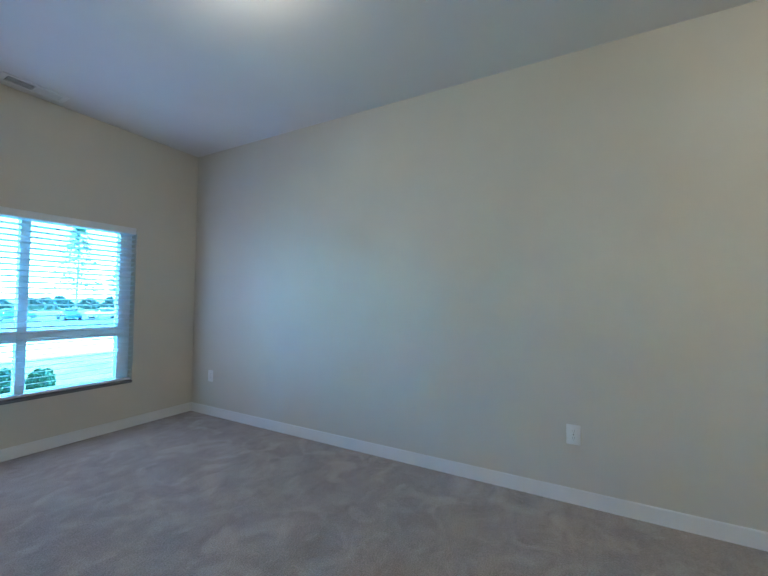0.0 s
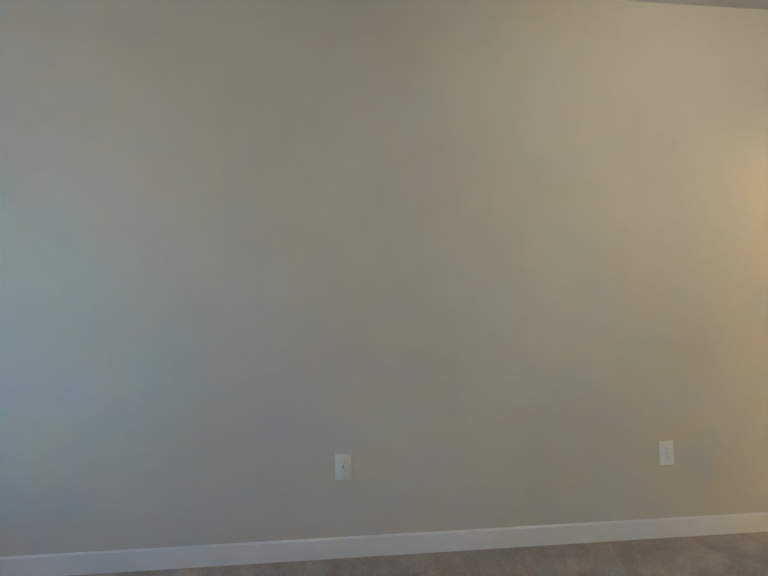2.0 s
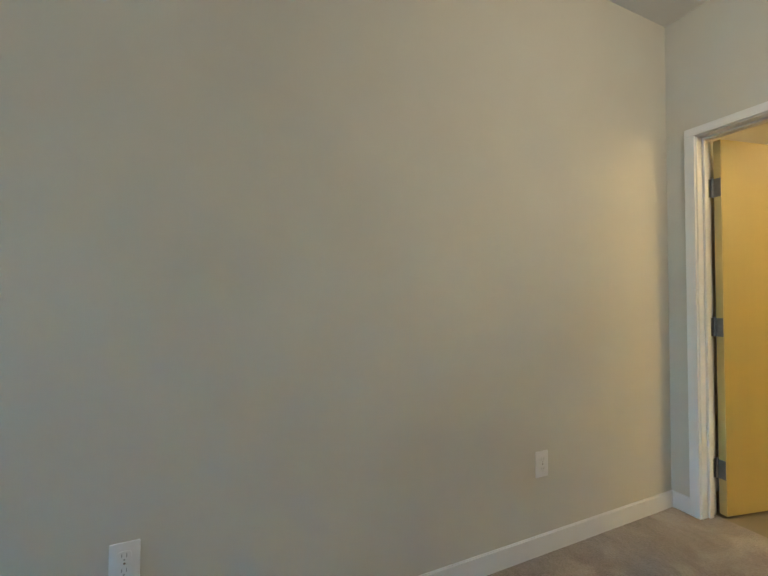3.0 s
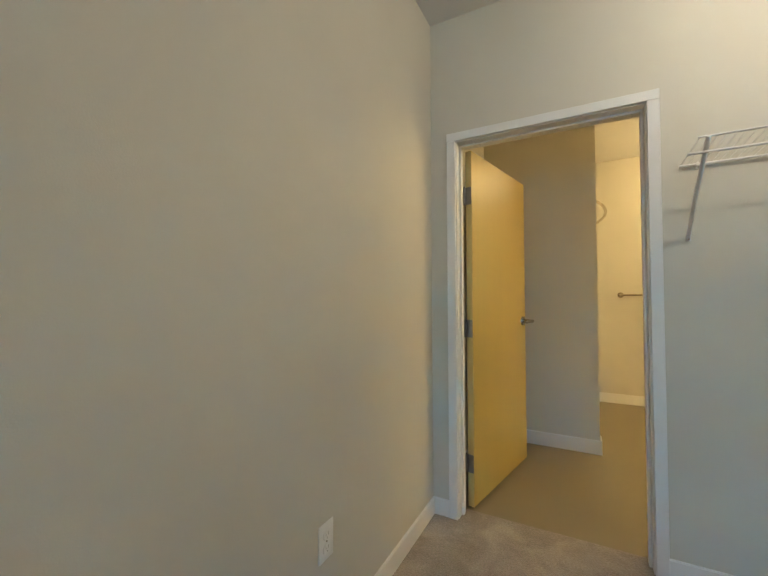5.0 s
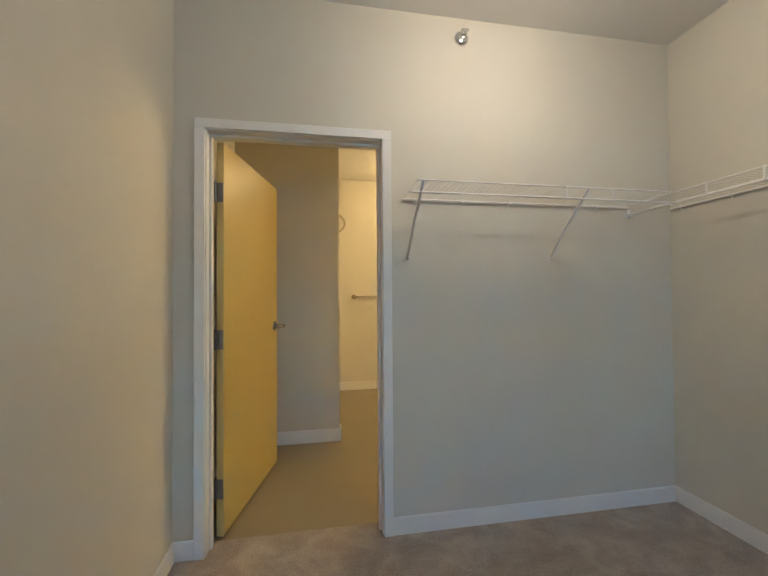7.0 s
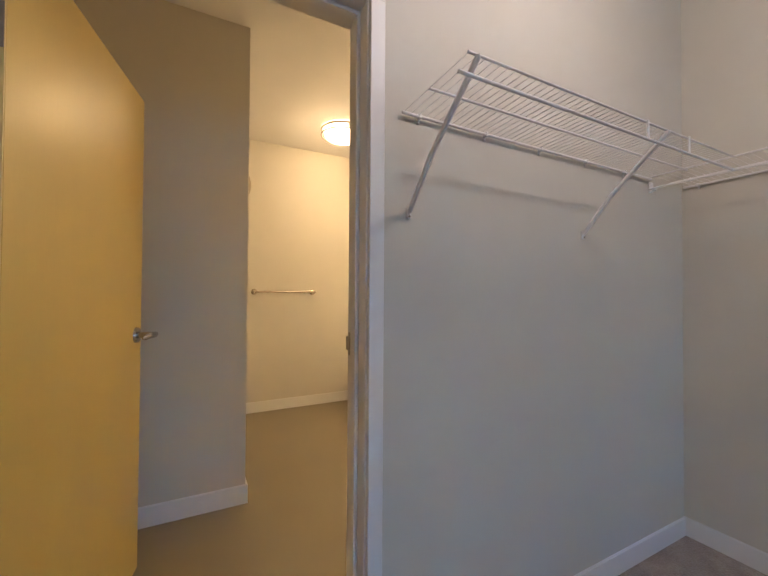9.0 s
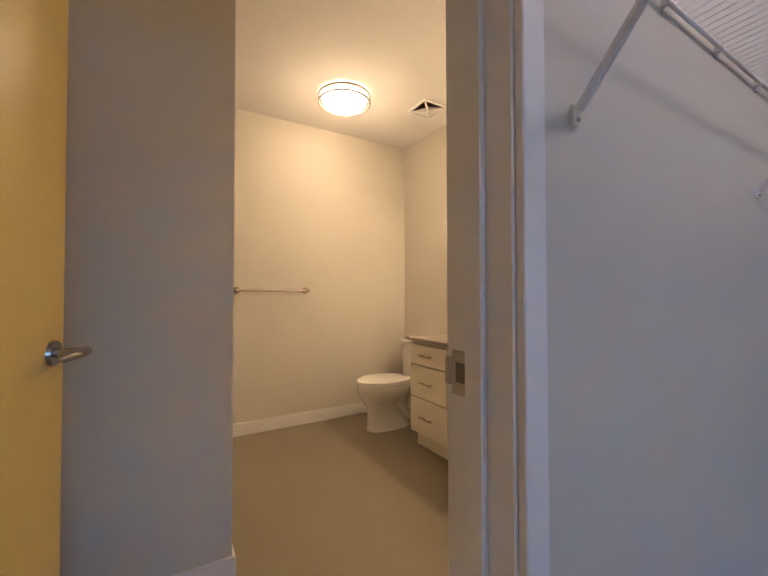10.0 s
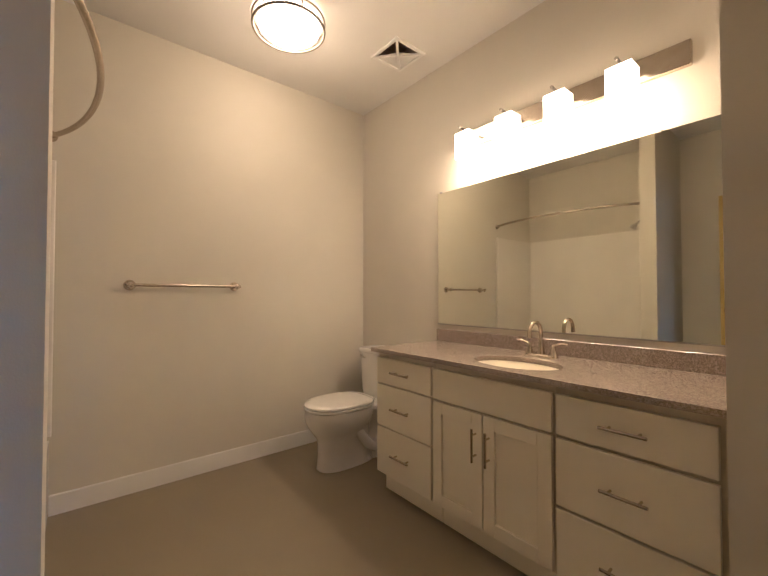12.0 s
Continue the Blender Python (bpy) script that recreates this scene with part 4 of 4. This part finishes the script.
def parked_car(at, turn, paint, label):
    ob = thing("parked_car", at, label, "car", "parked cars", turn=turn)
    b = B()
    loft(b, [(0, 0, 0.28, 2.1, 0.82, 7), (0, 0, 0.5, 2.2, 0.88, 6), (0, 0, 0.8, 2.15, 0.87, 5), (0, 0, 0.92, 2.0, 0.8, 4)], 40)
    part("body", b, paint, ob, "", True)
    b = B()
    loft(b, [(-0.15, 0, 0.9, 1.35, 0.76, 4), (-0.15, 0, 1.2, 1.05, 0.68, 4), (-0.15, 0, 1.38, 0.8, 0.6, 4)], 36)
    part("cabin_glass", b, TINT, ob, "dark tinted glass", True)
    part("roof", loft(B(), [(-0.15, 0, 1.381, 0.82, 0.61, 4), (-0.15, 0, 1.44, 0.65, 0.5, 4)], 30), paint, ob, "", True)
    for x in (-1.3, 1.3):
        for s in (-1, 1):
            b = B()
            cyl(b, (x, s * 0.7, 0.33), (x, s * 0.9, 0.33), 0.33, None, 24)
            w = part("wheel", b, RUBBER, ob, "", True)
            b = B()
            cyl(b, (x, s * 0.9, 0.33), (x, s * 0.91, 0.33), 0.2, 0.18, 20)
            part("rim", b, STEEL, w)


parked_car((-20.3, -62.5, GZ + 0.01), 84, CAR_A, "dark blue parked saloon car on the asphalt")
parked_car((-24.6, -63, GZ + 0.01), -3, CAR_B, "silver parked saloon car on the asphalt")
parked_car((-15.0, -63.5, GZ + 0.01), 2, CAR_A, "dark blue parked saloon car further along")
parked_car((-8.2, -63, GZ + 0.01), 4, CAR_B, "silver parked saloon car at the end")


def tree(at, height, spread, seed, label):
    rnd = random.Random(seed)
    ob = thing("street_tree", at, label, "tree", "trees across the road")
    b = B()
    tube(b, [(0, 0, 0), (0.05, 0, height * 0.3), (-0.05, 0.05, height * 0.6), (0, 0, height * 0.95)], [0.17, 0.13, 0.08, 0.02], 10)
    for k in range(14):
        z = height * (0.28 + 0.6 * k / 14)
        a = rnd.uniform(0, 6.28)
        L = spread * (1 - k / 18) * rnd.uniform(0.6, 0.95)
        tube(b, [(0, 0, z), (L * 0.5 * math.cos(a), L * 0.5 * math.sin(a), z + 0.25 * L), (L * math.cos(a), L * math.sin(a), z + 0.35 * L)], [0.05, 0.035, 0.012], 6)
    part("trunk", b, BARK, ob, "", True)
    verts, faces = [], []
    for k in range(1500):
        h = rnd.random() ** 0.8
        z = height * (0.25 + 0.78 * h)
        rr = spread * (1.05 - h) ** 0.75 * math.sqrt(rnd.random()) * rnd.uniform(0.6, 1.15)
        a = rnd.uniform(0, 6.28)
        c = Vector((rr * math.cos(a), rr * math.sin(a), z))
        u = Vector((rnd.gauss(0, 1), rnd.gauss(0, 1), rnd.gauss(0, 1))).normalized()
        v = u.orthogonal().normalized()
        s = rnd.uniform(0.14, 0.32)
        i = len(verts)
        verts += [c + u * s, c + v * s * 0.5, c - u * s, c - v * s * 0.5]
        faces.append((i, i + 1, i + 2, i + 3))
    me = bpy.data.meshes.new("crown")
    me.from_pydata([tuple(v) for v in verts], [], faces)
    me.materials.append(LEAF)
    part("crown", me, LEAF, ob)


tree((-24.8, -72, GZ), 14.5, 3.6, 1, "tall sparse green conifer beyond the parked cars")
tree((-8.0, -80, GZ), 9.0, 3.4, 2, "broad green tree in the distance")
tree((-34.0, -78, GZ), 9.5, 3.6, 3, "broad green tree far across the lot")


def shrub(at, r, seed):
    rnd = random.Random(seed)
    ob = thing("shrub", at, "clipped dark green shrub on the lawn outside", "shrub", "shrubs outside")
    b = B()
    for k in range(5):
        a = k * 1.256
        tube(b, [(0, 0, 0), (0.4 * r * math.cos(a), 0.4 * r * math.sin(a), 0.7 * r)], [0.015, 0.005], 6)
    part("stems", b, BARK, ob)
    verts, faces = [], []
    for k in range(2200):
        u = Vector((rnd.gauss(0, 1), rnd.gauss(0, 1), rnd.gauss(0, 1))).normalized()
        c = Vector((0.85 * u.x * r, 0.85 * u.y * r, 1.1 * r + u.z * r * 1.1)) * rnd.uniform(0.6, 1.05)
        w = Vector((rnd.gauss(0, 1), rnd.gauss(0, 1), rnd.gauss(0, 1))).normalized()
        v = w.orthogonal()
        s = rnd.uniform(0.04, 0.08)
        i = len(verts)
        verts += [c + w * s, c + v * s * 0.6, c - w * s, c - v * s * 0.6]
        faces.append((i, i + 1, i + 2, i + 3))
    me = bpy.data.meshes.new("leaves")
    me.from_pydata([tuple(v) for v in verts], [], faces)
    me.materials.append(LEAF)
    part("leaves", me, LEAF, ob)


shrub((-1.35, -16.4, GZ), 0.4, 5)
shrub((-2.2, -16.5, GZ), 0.36, 6)


def far_woods():
    """One mesh of leaf clumps in a ragged belt behind the parking lot."""
    rnd = random.Random(11)
    verts, faces = [], []
    for k in range(70):
        x0, y0 = -130 + 2.6 * k + rnd.uniform(-0.8, 0.8), rnd.uniform(-128, -108)
        h, w = rnd.uniform(1.4, 3.0), rnd.uniform(1.8, 3.0)
        for i in range(260):
            f = rnd.random() ** 0.9
            r = w * (1.1 - f) ** 0.6 * math.sqrt(rnd.random())
            a = rnd.uniform(0, 6.28)
            c = Vector((x0 + r * math.cos(a), y0 + r * math.sin(a), GZ + 0.3 + (h - 0.3) * f))
            u = Vector((rnd.gauss(0, 1), rnd.gauss(0, 1), rnd.gauss(0, 1))).normalized()
            v = u.orthogonal().normalized()
            q = rnd.uniform(0.35, 0.8)
            j = len(verts)
            verts += [c + u * q, c + v * q * 0.7, c - u * q, c - v * q * 0.7]
            faces.append((j, j + 1, j + 2, j + 3))
    me = bpy.data.meshes.new("far_woods")
    me.from_pydata([tuple(v) for v in verts], [], faces)
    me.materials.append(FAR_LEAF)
    tagged(new("far_woods", me), "ragged belt of trees behind the parking lot, haze in their pale grey-green", "trees", kind="stuff")


far_woods()
